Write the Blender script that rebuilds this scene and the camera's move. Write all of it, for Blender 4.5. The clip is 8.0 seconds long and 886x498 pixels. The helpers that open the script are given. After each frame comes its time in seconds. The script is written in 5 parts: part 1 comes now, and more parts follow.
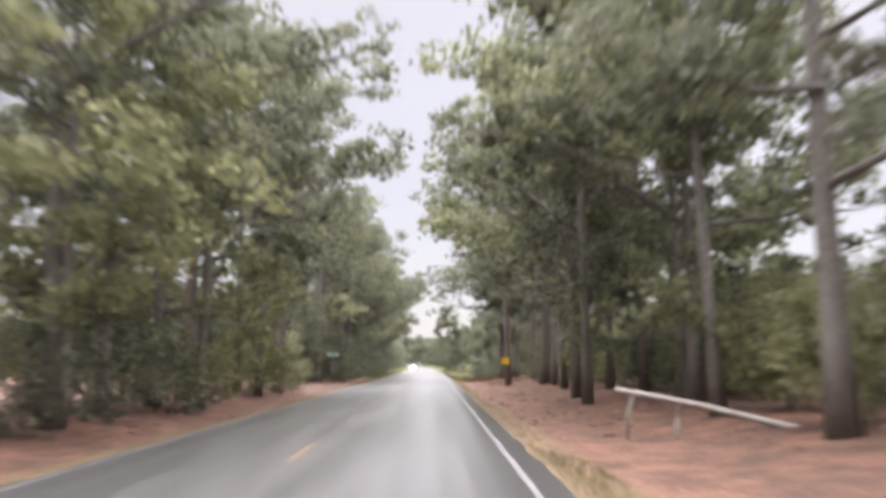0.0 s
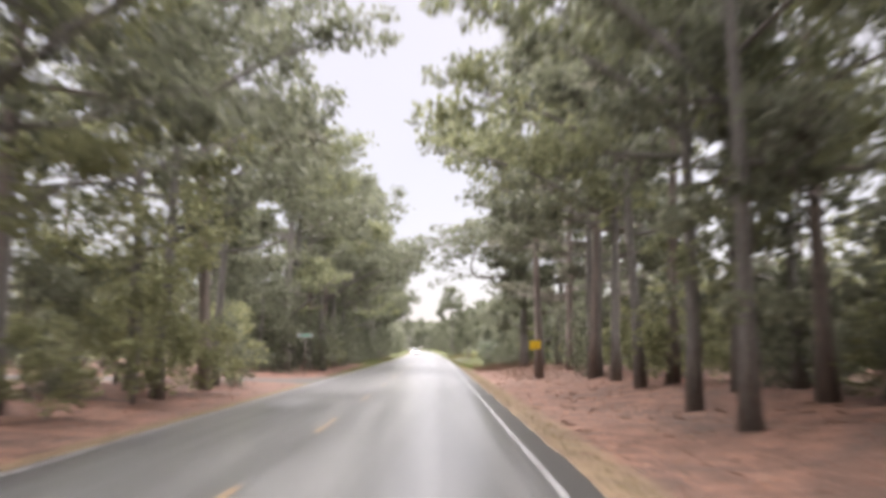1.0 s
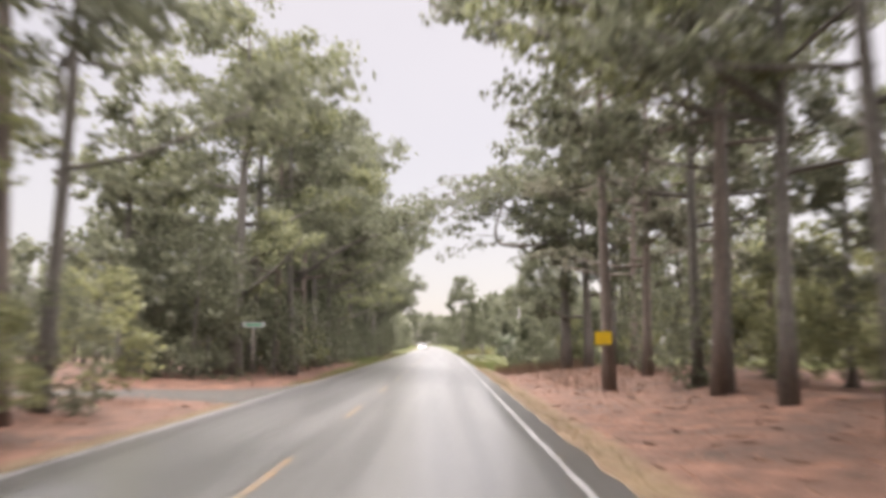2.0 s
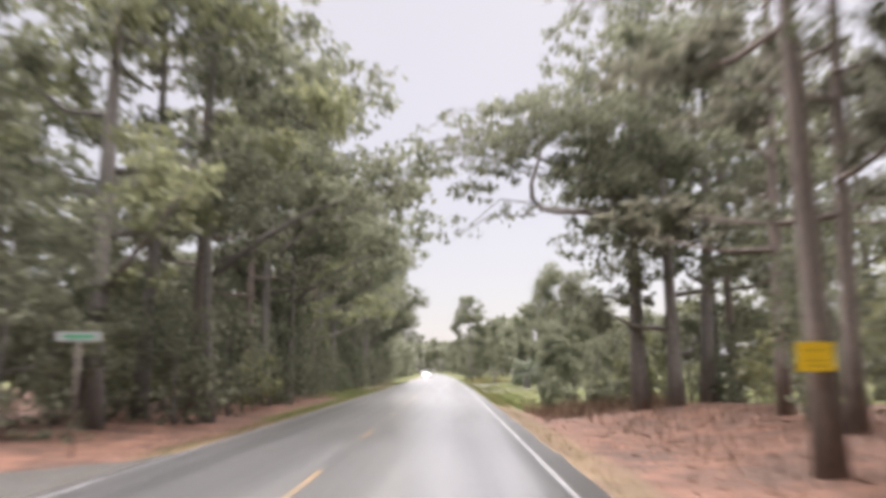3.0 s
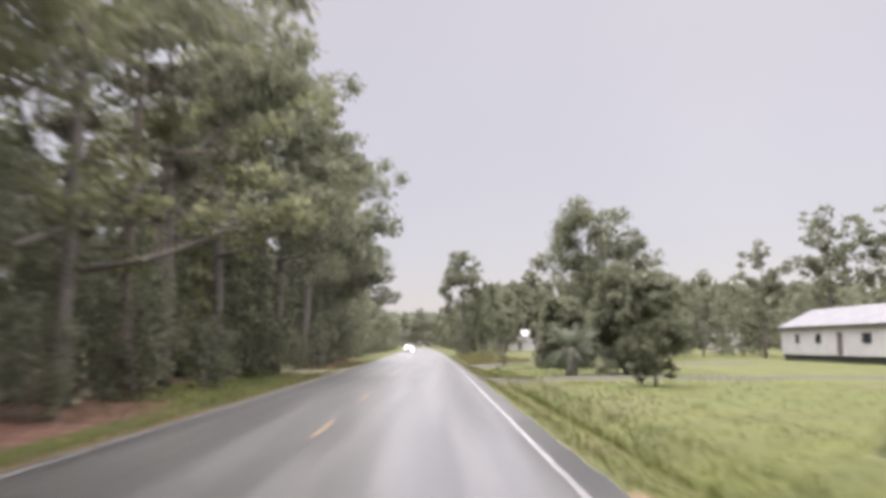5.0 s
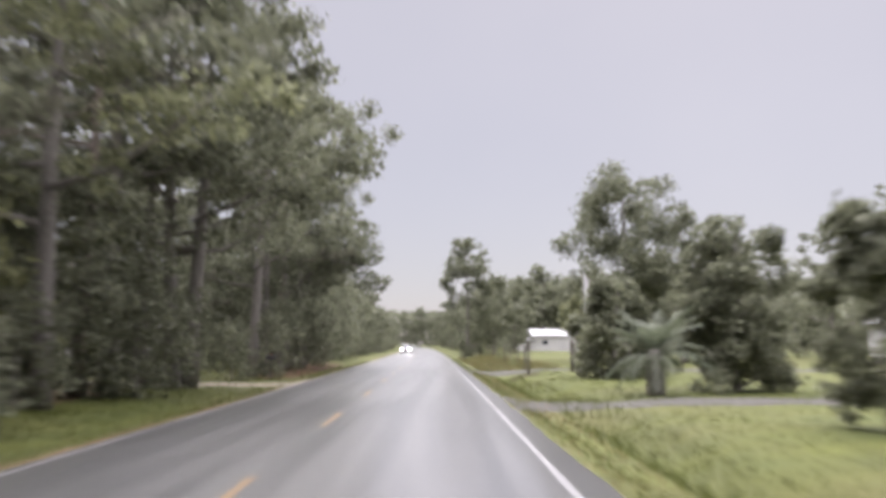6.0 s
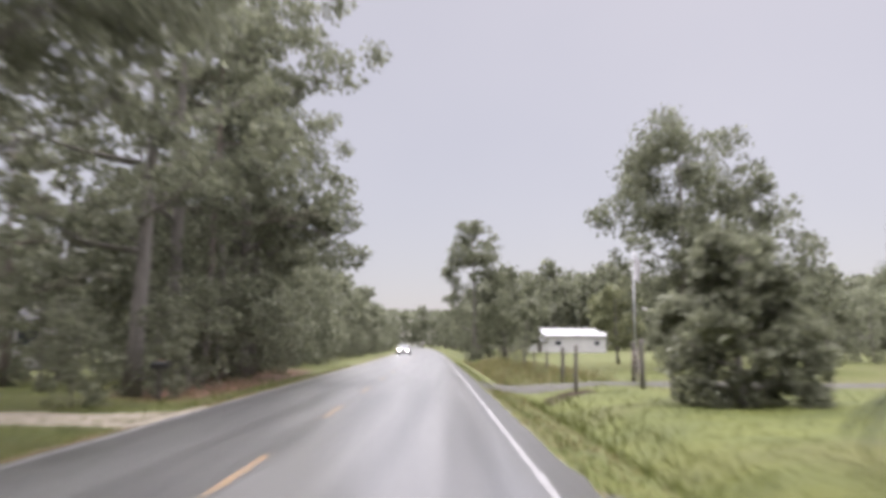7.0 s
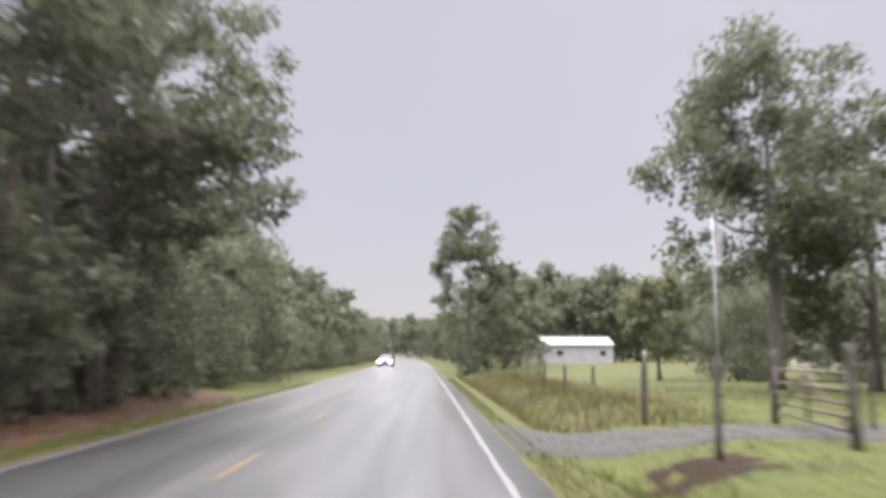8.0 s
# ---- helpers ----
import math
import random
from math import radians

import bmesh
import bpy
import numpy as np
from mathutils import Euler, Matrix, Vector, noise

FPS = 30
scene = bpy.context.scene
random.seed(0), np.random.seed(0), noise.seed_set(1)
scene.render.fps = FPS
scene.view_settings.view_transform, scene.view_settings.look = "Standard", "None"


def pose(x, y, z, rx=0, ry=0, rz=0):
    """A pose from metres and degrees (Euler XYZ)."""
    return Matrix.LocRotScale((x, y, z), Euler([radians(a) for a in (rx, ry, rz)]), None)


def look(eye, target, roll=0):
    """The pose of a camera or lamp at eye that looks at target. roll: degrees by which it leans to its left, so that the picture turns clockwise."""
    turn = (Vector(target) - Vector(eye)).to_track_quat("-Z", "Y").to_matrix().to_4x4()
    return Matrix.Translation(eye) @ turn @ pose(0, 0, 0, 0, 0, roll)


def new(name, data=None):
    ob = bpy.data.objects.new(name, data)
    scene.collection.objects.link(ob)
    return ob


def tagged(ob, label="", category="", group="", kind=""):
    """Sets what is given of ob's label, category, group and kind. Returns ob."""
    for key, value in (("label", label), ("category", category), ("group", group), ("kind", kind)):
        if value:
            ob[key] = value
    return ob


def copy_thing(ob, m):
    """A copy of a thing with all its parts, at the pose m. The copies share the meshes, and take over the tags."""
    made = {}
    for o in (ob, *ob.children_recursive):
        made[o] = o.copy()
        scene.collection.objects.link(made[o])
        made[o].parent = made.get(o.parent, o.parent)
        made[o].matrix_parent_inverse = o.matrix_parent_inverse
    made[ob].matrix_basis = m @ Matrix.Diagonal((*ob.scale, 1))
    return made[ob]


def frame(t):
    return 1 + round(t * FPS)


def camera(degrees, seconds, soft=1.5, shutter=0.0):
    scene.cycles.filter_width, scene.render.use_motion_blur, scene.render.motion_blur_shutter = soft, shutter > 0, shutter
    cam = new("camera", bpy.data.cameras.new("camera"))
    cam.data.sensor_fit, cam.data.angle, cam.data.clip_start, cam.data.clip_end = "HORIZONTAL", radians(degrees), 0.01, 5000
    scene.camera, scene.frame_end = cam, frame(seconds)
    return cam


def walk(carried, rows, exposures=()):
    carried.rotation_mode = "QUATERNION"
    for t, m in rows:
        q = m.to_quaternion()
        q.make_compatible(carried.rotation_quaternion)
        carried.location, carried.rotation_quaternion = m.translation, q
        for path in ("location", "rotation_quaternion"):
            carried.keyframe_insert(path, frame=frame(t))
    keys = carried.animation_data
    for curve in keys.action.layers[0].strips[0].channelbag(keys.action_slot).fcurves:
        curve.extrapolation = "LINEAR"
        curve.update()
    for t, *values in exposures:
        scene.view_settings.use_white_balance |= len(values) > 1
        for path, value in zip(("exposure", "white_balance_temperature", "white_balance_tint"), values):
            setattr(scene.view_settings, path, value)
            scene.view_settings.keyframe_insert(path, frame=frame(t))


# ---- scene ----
cam = camera(57.0, 8.0, soft=4.2, shutter=0.8)
PATH = [
    (0, 0.24, 0.00, 1.62, 97.99, 0.13, -0.60),
    (0.5, 0.21, 8.25, 1.62, 97.27, 0.04, -0.51),
    (1, 0.10, 16.50, 1.62, 96.91, -0.16, -0.45),
    (1.5, 0.04, 24.75, 1.62, 96.48, -0.13, -0.21),
    (1.7, -0.01, 28.05, 1.62, 96.34, -0.14, 0.06),
    (2.8, -0.06, 46.20, 1.62, 98.20, 0.15, 0.34),
    (3, -0.08, 49.50, 1.62, 98.44, 0.27, 0.52),
    (3.5, -0.10, 57.75, 1.62, 97.88, 0.07, 0.23),
    (4, -0.09, 66.00, 1.62, 97.12, 0.25, 0.00),
    (4.5, -0.10, 74.25, 1.62, 96.49, 0.03, -0.06),
    (5.8, -0.08, 95.70, 1.62, 96.84, 0.24, -0.71),
    (6, -0.07, 99.00, 1.62, 96.61, 0.07, -0.26),
    (6.5, 0.08, 107.25, 1.62, 96.64, -0.04, -0.09),
    (7, 0.09, 115.50, 1.62, 96.63, -0.20, -0.04),
    (7.5, 0.18, 123.75, 1.62, 96.80, -0.23, -0.28),
    (8, 0.20, 132.00, 1.62, 97.34, -0.16, -0.76),
]
EXPOSURES = [(0.0, 1.34, 6500, 16), (0.5, 1.43, 6550, 16), (1.0, 1.48, 6600, 16), (1.5, 1.4, 6950, 16), (2.9, 1.28, 6650, 16), (3.4, 1.27, 6600, 16), (4.4, 1.07, 6650, 17), (6.0, 0.92, 6400, 17), (8.0, 0.9, 6400, 17)]
walk(cam, [(t, pose(x, y, z, rx, ry, rz)) for t, x, y, z, rx, ry, rz in PATH], EXPOSURES)

# ---- world and light: rainy overcast afternoon ----
world = bpy.data.worlds.new("overcast_sky")
scene.world = world
world.use_nodes = True
wn, wl = world.node_tree.nodes, world.node_tree.links
wn.clear()
sky = wn.new("ShaderNodeTexSky")
sky.sky_type = "NISHITA"
sky.sun_disc = False
sky.sun_elevation = radians(48)
sky.sun_rotation = radians(20)
sky_bg = wn.new("ShaderNodeBackground")
sky_bg.inputs["Strength"].default_value = 0.012
cloud_bg = wn.new("ShaderNodeBackground")
cloud_bg.inputs["Strength"].default_value = 0.285
coords = wn.new("ShaderNodeTexCoord")
cloud_noise = wn.new("ShaderNodeTexNoise")
cloud_noise.inputs["Scale"].default_value = 2.2
cloud_noise.inputs["Detail"].default_value = 4
cloud_ramp = wn.new("ShaderNodeValToRGB")
cloud_ramp.color_ramp.elements[0].position, cloud_ramp.color_ramp.elements[0].color = 0.3, (0.905, 0.89, 0.925, 1)
cloud_ramp.color_ramp.elements[1].position, cloud_ramp.color_ramp.elements[1].color = 0.7, (1.0, 0.972, 0.985, 1)
add = wn.new("ShaderNodeAddShader")
wout = wn.new("ShaderNodeOutputWorld")
wl.new(coords.outputs["Generated"], cloud_noise.inputs["Vector"])
wl.new(cloud_noise.outputs["Fac"], cloud_ramp.inputs["Fac"])
# an overcast sky is far brighter overhead than at the horizon
sep = wn.new("ShaderNodeSeparateXYZ")
wl.new(coords.outputs["Generated"], sep.inputs["Vector"])
zenith = wn.new("ShaderNodeMapRange")
zenith.interpolation_type = "SMOOTHSTEP"
zenith.inputs["From Min"].default_value, zenith.inputs["From Max"].default_value = 0.45, 1.0
zenith.inputs["To Min"].default_value, zenith.inputs["To Max"].default_value = 1.0, 22.5
wl.new(sep.outputs["Z"], zenith.inputs["Value"])
brighten = wn.new("ShaderNodeVectorMath")
brighten.operation = "SCALE"
wl.new(cloud_ramp.outputs["Color"], brighten.inputs[0])
wl.new(zenith.outputs["Result"], brighten.inputs["Scale"])
wl.new(brighten.outputs["Vector"], cloud_bg.inputs["Color"])
wl.new(sky.outputs["Color"], sky_bg.inputs["Color"])
wl.new(sky_bg.outputs["Background"], add.inputs[0])
wl.new(cloud_bg.outputs["Background"], add.inputs[1])
wl.new(add.outputs["Shader"], wout.inputs["Surface"])

sun_data = bpy.data.lights.new("sun", "SUN")
sun_data.energy = 1.5
sun_data.angle = radians(25)
sun_data.color = (1.0, 0.97, 0.93)
sun = new("sun", sun_data)
sun.matrix_world = look((0, 0, 60), (0.2 * 60, -0.85 * 60, 0))


# ---- materials ----
def material(name, base, second=None, rough=0.8, scale=4.0, bump=0.0, bump_scale=30.0, spec=0.5, metal=0.0,
             spots=None, stretch=(1, 1, 1), island=0.0, through_light=0.0):
    """A principled surface with variation at two scales and fine relief."""
    m = bpy.data.materials.new(name)
    m.use_nodes = True
    n, l = m.node_tree.nodes, m.node_tree.links
    bsdf = n["Principled BSDF"]
    bsdf.inputs["Roughness"].default_value = rough
    bsdf.inputs["Specular IOR Level"].default_value = spec
    bsdf.inputs["Metallic"].default_value = metal
    tex = n.new("ShaderNodeTexCoord")
    mp = n.new("ShaderNodeMapping")
    mp.inputs["Scale"].default_value = stretch
    l.new(tex.outputs["Object"], mp.inputs["Vector"])
    second = second or tuple(c * 0.75 for c in base)
    big = n.new("ShaderNodeTexNoise")
    big.inputs["Scale"].default_value = scale
    big.inputs["Detail"].default_value = 6
    l.new(mp.outputs["Vector"], big.inputs["Vector"])
    ramp = n.new("ShaderNodeValToRGB")
    ramp.color_ramp.elements[0].position, ramp.color_ramp.elements[0].color = 0.33, (*base, 1)
    ramp.color_ramp.elements[1].position, ramp.color_ramp.elements[1].color = 0.67, (*second, 1)
    l.new(big.outputs["Fac"], ramp.inputs["Fac"])
    colour = ramp.outputs["Color"]
    if spots:
        fine = n.new("ShaderNodeTexNoise")
        fine.inputs["Scale"].default_value = scale * 7
        fine.inputs["Detail"].default_value = 3
        l.new(mp.outputs["Vector"], fine.inputs["Vector"])
        sr = n.new("ShaderNodeMapRange")
        sr.inputs["From Min"].default_value, sr.inputs["From Max"].default_value = 0.48, 0.64
        l.new(fine.outputs["Fac"], sr.inputs["Value"])
        mix = n.new("ShaderNodeMix")
        mix.data_type = "RGBA"
        l.new(sr.outputs["Result"], mix.inputs["Factor"])
        l.new(colour, mix.inputs["A"])
        mix.inputs["B"].default_value = (*spots, 1)
        colour = mix.outputs["Result"]
    if island:
        src = n.new("ShaderNodeNewGeometry").outputs["Random Per Island"]
        mr = n.new("ShaderNodeMapRange")
        mr.inputs["To Min"].default_value, mr.inputs["To Max"].default_value = 1 - island, 1 + island
        l.new(src, mr.inputs["Value"])
        hs = n.new("ShaderNodeHueSaturation")
        l.new(mr.outputs["Result"], hs.inputs["Value"])
        l.new(colour, hs.inputs["Color"])
        colour = hs.outputs["Color"]
    l.new(colour, bsdf.inputs["Base Color"])
    if bump:
        bn = n.new("ShaderNodeTexNoise")
        bn.inputs["Scale"].default_value = bump_scale
        bn.inputs["Detail"].default_value = 4
        l.new(mp.outputs["Vector"], bn.inputs["Vector"])
        b = n.new("ShaderNodeBump")
        b.inputs["Strength"].default_value = bump
        b.inputs["Distance"].default_value = 0.03
        l.new(bn.outputs["Fac"], b.inputs["Height"])
        l.new(b.outputs["Normal"], bsdf.inputs["Normal"])
    if through_light:
        tr = n.new("ShaderNodeBsdfTranslucent")
        l.new(colour, tr.inputs["Color"])
        ms = n.new("ShaderNodeMixShader")
        ms.inputs["Fac"].default_value = through_light
        l.new(bsdf.outputs["BSDF"], ms.inputs[1])
        l.new(tr.outputs["BSDF"], ms.inputs[2])
        l.new(ms.outputs["Shader"], n["Material Output"].inputs["Surface"])
    return m


def emitter(name, colour, strength):
    m = bpy.data.materials.new(name)
    m.use_nodes = True
    b = m.node_tree.nodes["Principled BSDF"]
    b.inputs["Base Color"].default_value = (0.8, 0.8, 0.8, 1)
    b.inputs["Emission Color"].default_value = (*colour, 1)
    b.inputs["Emission Strength"].default_value = strength
    return m


M = {
    "leaf_oak": material("oak_leaves", (0.195, 0.205, 0.112), (0.145, 0.155, 0.088), 0.6, 0.5, spec=0.25, island=0.32, through_light=0.5),
    "leaf_light": material("light_leaves", (0.215, 0.222, 0.112), (0.165, 0.172, 0.092), 0.6, 0.5, spec=0.25, island=0.3, through_light=0.5),
    "leaf_dark": material("evergreen_leaves", (0.158, 0.167, 0.110), (0.117, 0.124, 0.084), 0.6, 0.6, spec=0.25, island=0.32, through_light=0.5),
    "needle": material("pine_needles", (0.150, 0.147, 0.106), (0.110, 0.110, 0.080), 0.6, 0.5, spec=0.25, island=0.32, through_light=0.5),
    "palm_leaf": material("palm_fronds", (0.105, 0.122, 0.076), (0.08, 0.095, 0.06), 0.6, 2.0, island=0.3, through_light=0.4),
    "bark": material("pine_bark", (0.165, 0.138, 0.120), (0.105, 0.088, 0.078), 0.9, 3.0, 1.0, 14, stretch=(1, 1, 0.25), spots=(0.19, 0.15, 0.125)),
    "bark_grey": material("oak_bark", (0.155, 0.140, 0.126), (0.10, 0.091, 0.083), 0.9, 3.0, 1.0, 16, stretch=(1, 1, 0.3), spots=(0.18, 0.17, 0.15)),
    "grass": material("grass_blades", (0.058, 0.073, 0.012), (0.073, 0.082, 0.015), 0.5, 0.4, island=0.4, through_light=0.3),
    "dry_grass": material("dry_grass", (0.17, 0.135, 0.065), (0.12, 0.10, 0.045), 0.6, 0.4, island=0.4, through_light=0.3),
    "straw": material("pine_straw", (0.34, 0.20, 0.14), (0.26, 0.15, 0.105), 0.8, 0.7, island=0.3, through_light=0.4),
    "dead": material("dead_brush", (0.16, 0.095, 0.06), (0.10, 0.065, 0.04), 0.8, 0.7, island=0.4),
    "white_paint": material("road_paint_white", (0.185, 0.183, 0.180), (0.125, 0.123, 0.121), 0.4, 1.0, 0.2, 60, spots=(0.085, 0.084, 0.084)),
    "yellow_paint": material("road_paint_yellow", (0.19, 0.105, 0.030), (0.115, 0.075, 0.035), 0.4, 1.6, 0.2, 60, spots=(0.075, 0.064, 0.05)),
    "white_siding": material("white_siding", (0.43, 0.425, 0.42), (0.36, 0.355, 0.35), 0.5, 0.8, 0.05, 8),
    "white_metal": material("white_metal_roof", (0.19, 0.19, 0.195), (0.15, 0.15, 0.155), 0.35, 0.5, 0.05, 5),
    "grey_roof": material("grey_shingles", (0.12, 0.12, 0.124), (0.085, 0.085, 0.09), 0.85, 1.5, 0.4, 12),
    "window_glass": material("dark_window_glass", (0.03, 0.035, 0.04), (0.02, 0.025, 0.03), 0.06, 1.0),
    "wood_grey": material("weathered_wood", (0.085, 0.076, 0.066), (0.052, 0.046, 0.040), 0.85, 5.0, 0.6, 25, stretch=(1, 1, 0.15), spots=(0.12, 0.11, 0.10)),
    "galvanised": material("galvanised_steel", (0.26, 0.265, 0.27), (0.20, 0.205, 0.21), 0.4, 6.0, metal=0.7),
    "rusty_pipe": material("rusty_brown_pipe", (0.10, 0.078, 0.064), (0.068, 0.052, 0.044), 0.6, 9.0, 0.2, 40),
    "sign_yellow": material("sign_yellow", (0.80, 0.55, 0.02), (0.76, 0.51, 0.02), 0.4, 3.0),
    "sign_green": material("sign_green", (0.04, 0.20, 0.10), (0.03, 0.17, 0.08), 0.4, 3.0),
    "black_paint": material("black_paint", (0.02, 0.02, 0.02), (0.025, 0.025, 0.025), 0.5, 3.0),
    "car_paint": material("dark_grey_car_paint", (0.10, 0.10, 0.11), (0.09, 0.09, 0.10), 0.2, 2.0, metal=0.3),
    "rubber": material("tyre_rubber", (0.025, 0.025, 0.025), (0.035, 0.035, 0.035), 0.8, 6.0, 0.3, 40),
    "chrome": material("bright_metal", (0.6, 0.6, 0.6), (0.5, 0.5, 0.5), 0.2, 6.0, metal=1.0),
    "grey_pole": material("grey_painted_pole", (0.34, 0.34, 0.35), (0.26, 0.26, 0.27), 0.45, 3.0),
    "headlight": emitter("lit_headlight", (1.0, 0.97, 0.93), 30.0),
    "gravel": material("wet_gravel", (0.052, 0.049, 0.043), (0.037, 0.035, 0.031), 0.85, 1.2, 0.3, 40, spots=(0.070, 0.067, 0.060), spec=0.15),
    "sand": material("pale_sand", (0.19, 0.165, 0.12), (0.15, 0.125, 0.09), 0.8, 1.0, 0.3, 40, spots=(0.21, 0.185, 0.14)),
    "clay": material("bare_soil", (0.034, 0.023, 0.016), (0.020, 0.014, 0.010), 0.95, 2.0, 0.6, 20, spec=0.08),
    "log": material("pale_log", (0.36, 0.33, 0.30), (0.25, 0.23, 0.21), 0.8, 4.0, 0.4, 20),
    "flag_cloth": material("faded_flag_cloth", (0.44, 0.43, 0.45), (0.34, 0.32, 0.34), 0.8, 2.5, 0.1, 10),
}


def road_material():
    """Wet worn asphalt: darker, smoother wheel tracks along the road and fine aggregate relief."""
    m = bpy.data.materials.new("wet_asphalt")
    m.use_nodes = True
    n, l = m.node_tree.nodes, m.node_tree.links
    b = n["Principled BSDF"]
    tex = n.new("ShaderNodeTexCoord")
    uv = n.new("ShaderNodeMapping")
    uv.inputs["Scale"].default_value = (1.0, 0.035, 1.0)
    l.new(tex.outputs["UV"], uv.inputs["Vector"])
    streak = n.new("ShaderNodeTexNoise")
    streak.inputs["Scale"].default_value = 1.7
    streak.inputs["Detail"].default_value = 5
    l.new(uv.outputs["Vector"], streak.inputs["Vector"])
    patch = n.new("ShaderNodeTexNoise")
    patch.inputs["Scale"].default_value = 0.55
    patch.inputs["Detail"].default_value = 6
    l.new(tex.outputs["UV"], patch.inputs["Vector"])
    grain = n.new("ShaderNodeTexNoise")
    grain.inputs["Scale"].default_value = 55
    grain.inputs["Detail"].default_value = 3
    l.new(tex.outputs["UV"], grain.inputs["Vector"])
    ramp = n.new("ShaderNodeValToRGB")
    ramp.color_ramp.elements[0].position, ramp.color_ramp.elements[0].color = 0.35, (0.052, 0.051, 0.052, 1)
    ramp.color_ramp.elements[1].position, ramp.color_ramp.elements[1].color = 0.68, (0.072, 0.070, 0.070, 1)
    l.new(streak.outputs["Fac"], ramp.inputs["Fac"])
    mix = n.new("ShaderNodeMix")
    mix.data_type = "RGBA"
    mix.blend_type = "MULTIPLY"
    mix.inputs["Factor"].default_value = 0.6
    l.new(ramp.outputs["Color"], mix.inputs["A"])
    pr = n.new("ShaderNodeValToRGB")
    pr.color_ramp.elements[0].color, pr.color_ramp.elements[1].color = (0.55, 0.55, 0.55, 1), (1, 1, 1, 1)
    l.new(patch.outputs["Fac"], pr.inputs["Fac"])
    l.new(pr.outputs["Color"], mix.inputs["B"])
    l.new(mix.outputs["Result"], b.inputs["Base Color"])
    rr = n.new("ShaderNodeMapRange")
    rr.inputs["From Min"].default_value, rr.inputs["From Max"].default_value = 0.3, 0.7
    rr.inputs["To Min"].default_value, rr.inputs["To Max"].default_value = 0.30, 0.40
    l.new(streak.outputs["Fac"], rr.inputs["Value"])
    l.new(rr.outputs["Result"], b.inputs["Roughness"])
    b.inputs["Specular IOR Level"].default_value = 0.8
    # the film of rain water
    b.inputs["Coat Weight"].default_value = 0.55
    b.inputs["Coat Roughness"].default_value = 0.2
    b.inputs["Coat IOR"].default_value = 1.33
    bp = n.new("ShaderNodeBump")
    bp.inputs["Strength"].default_value = 0.25
    bp.inputs["Distance"].default_value = 0.01
    l.new(grain.outputs["Fac"], bp.inputs["Height"])
    l.new(bp.outputs["Normal"], b.inputs["Normal"])
    return m


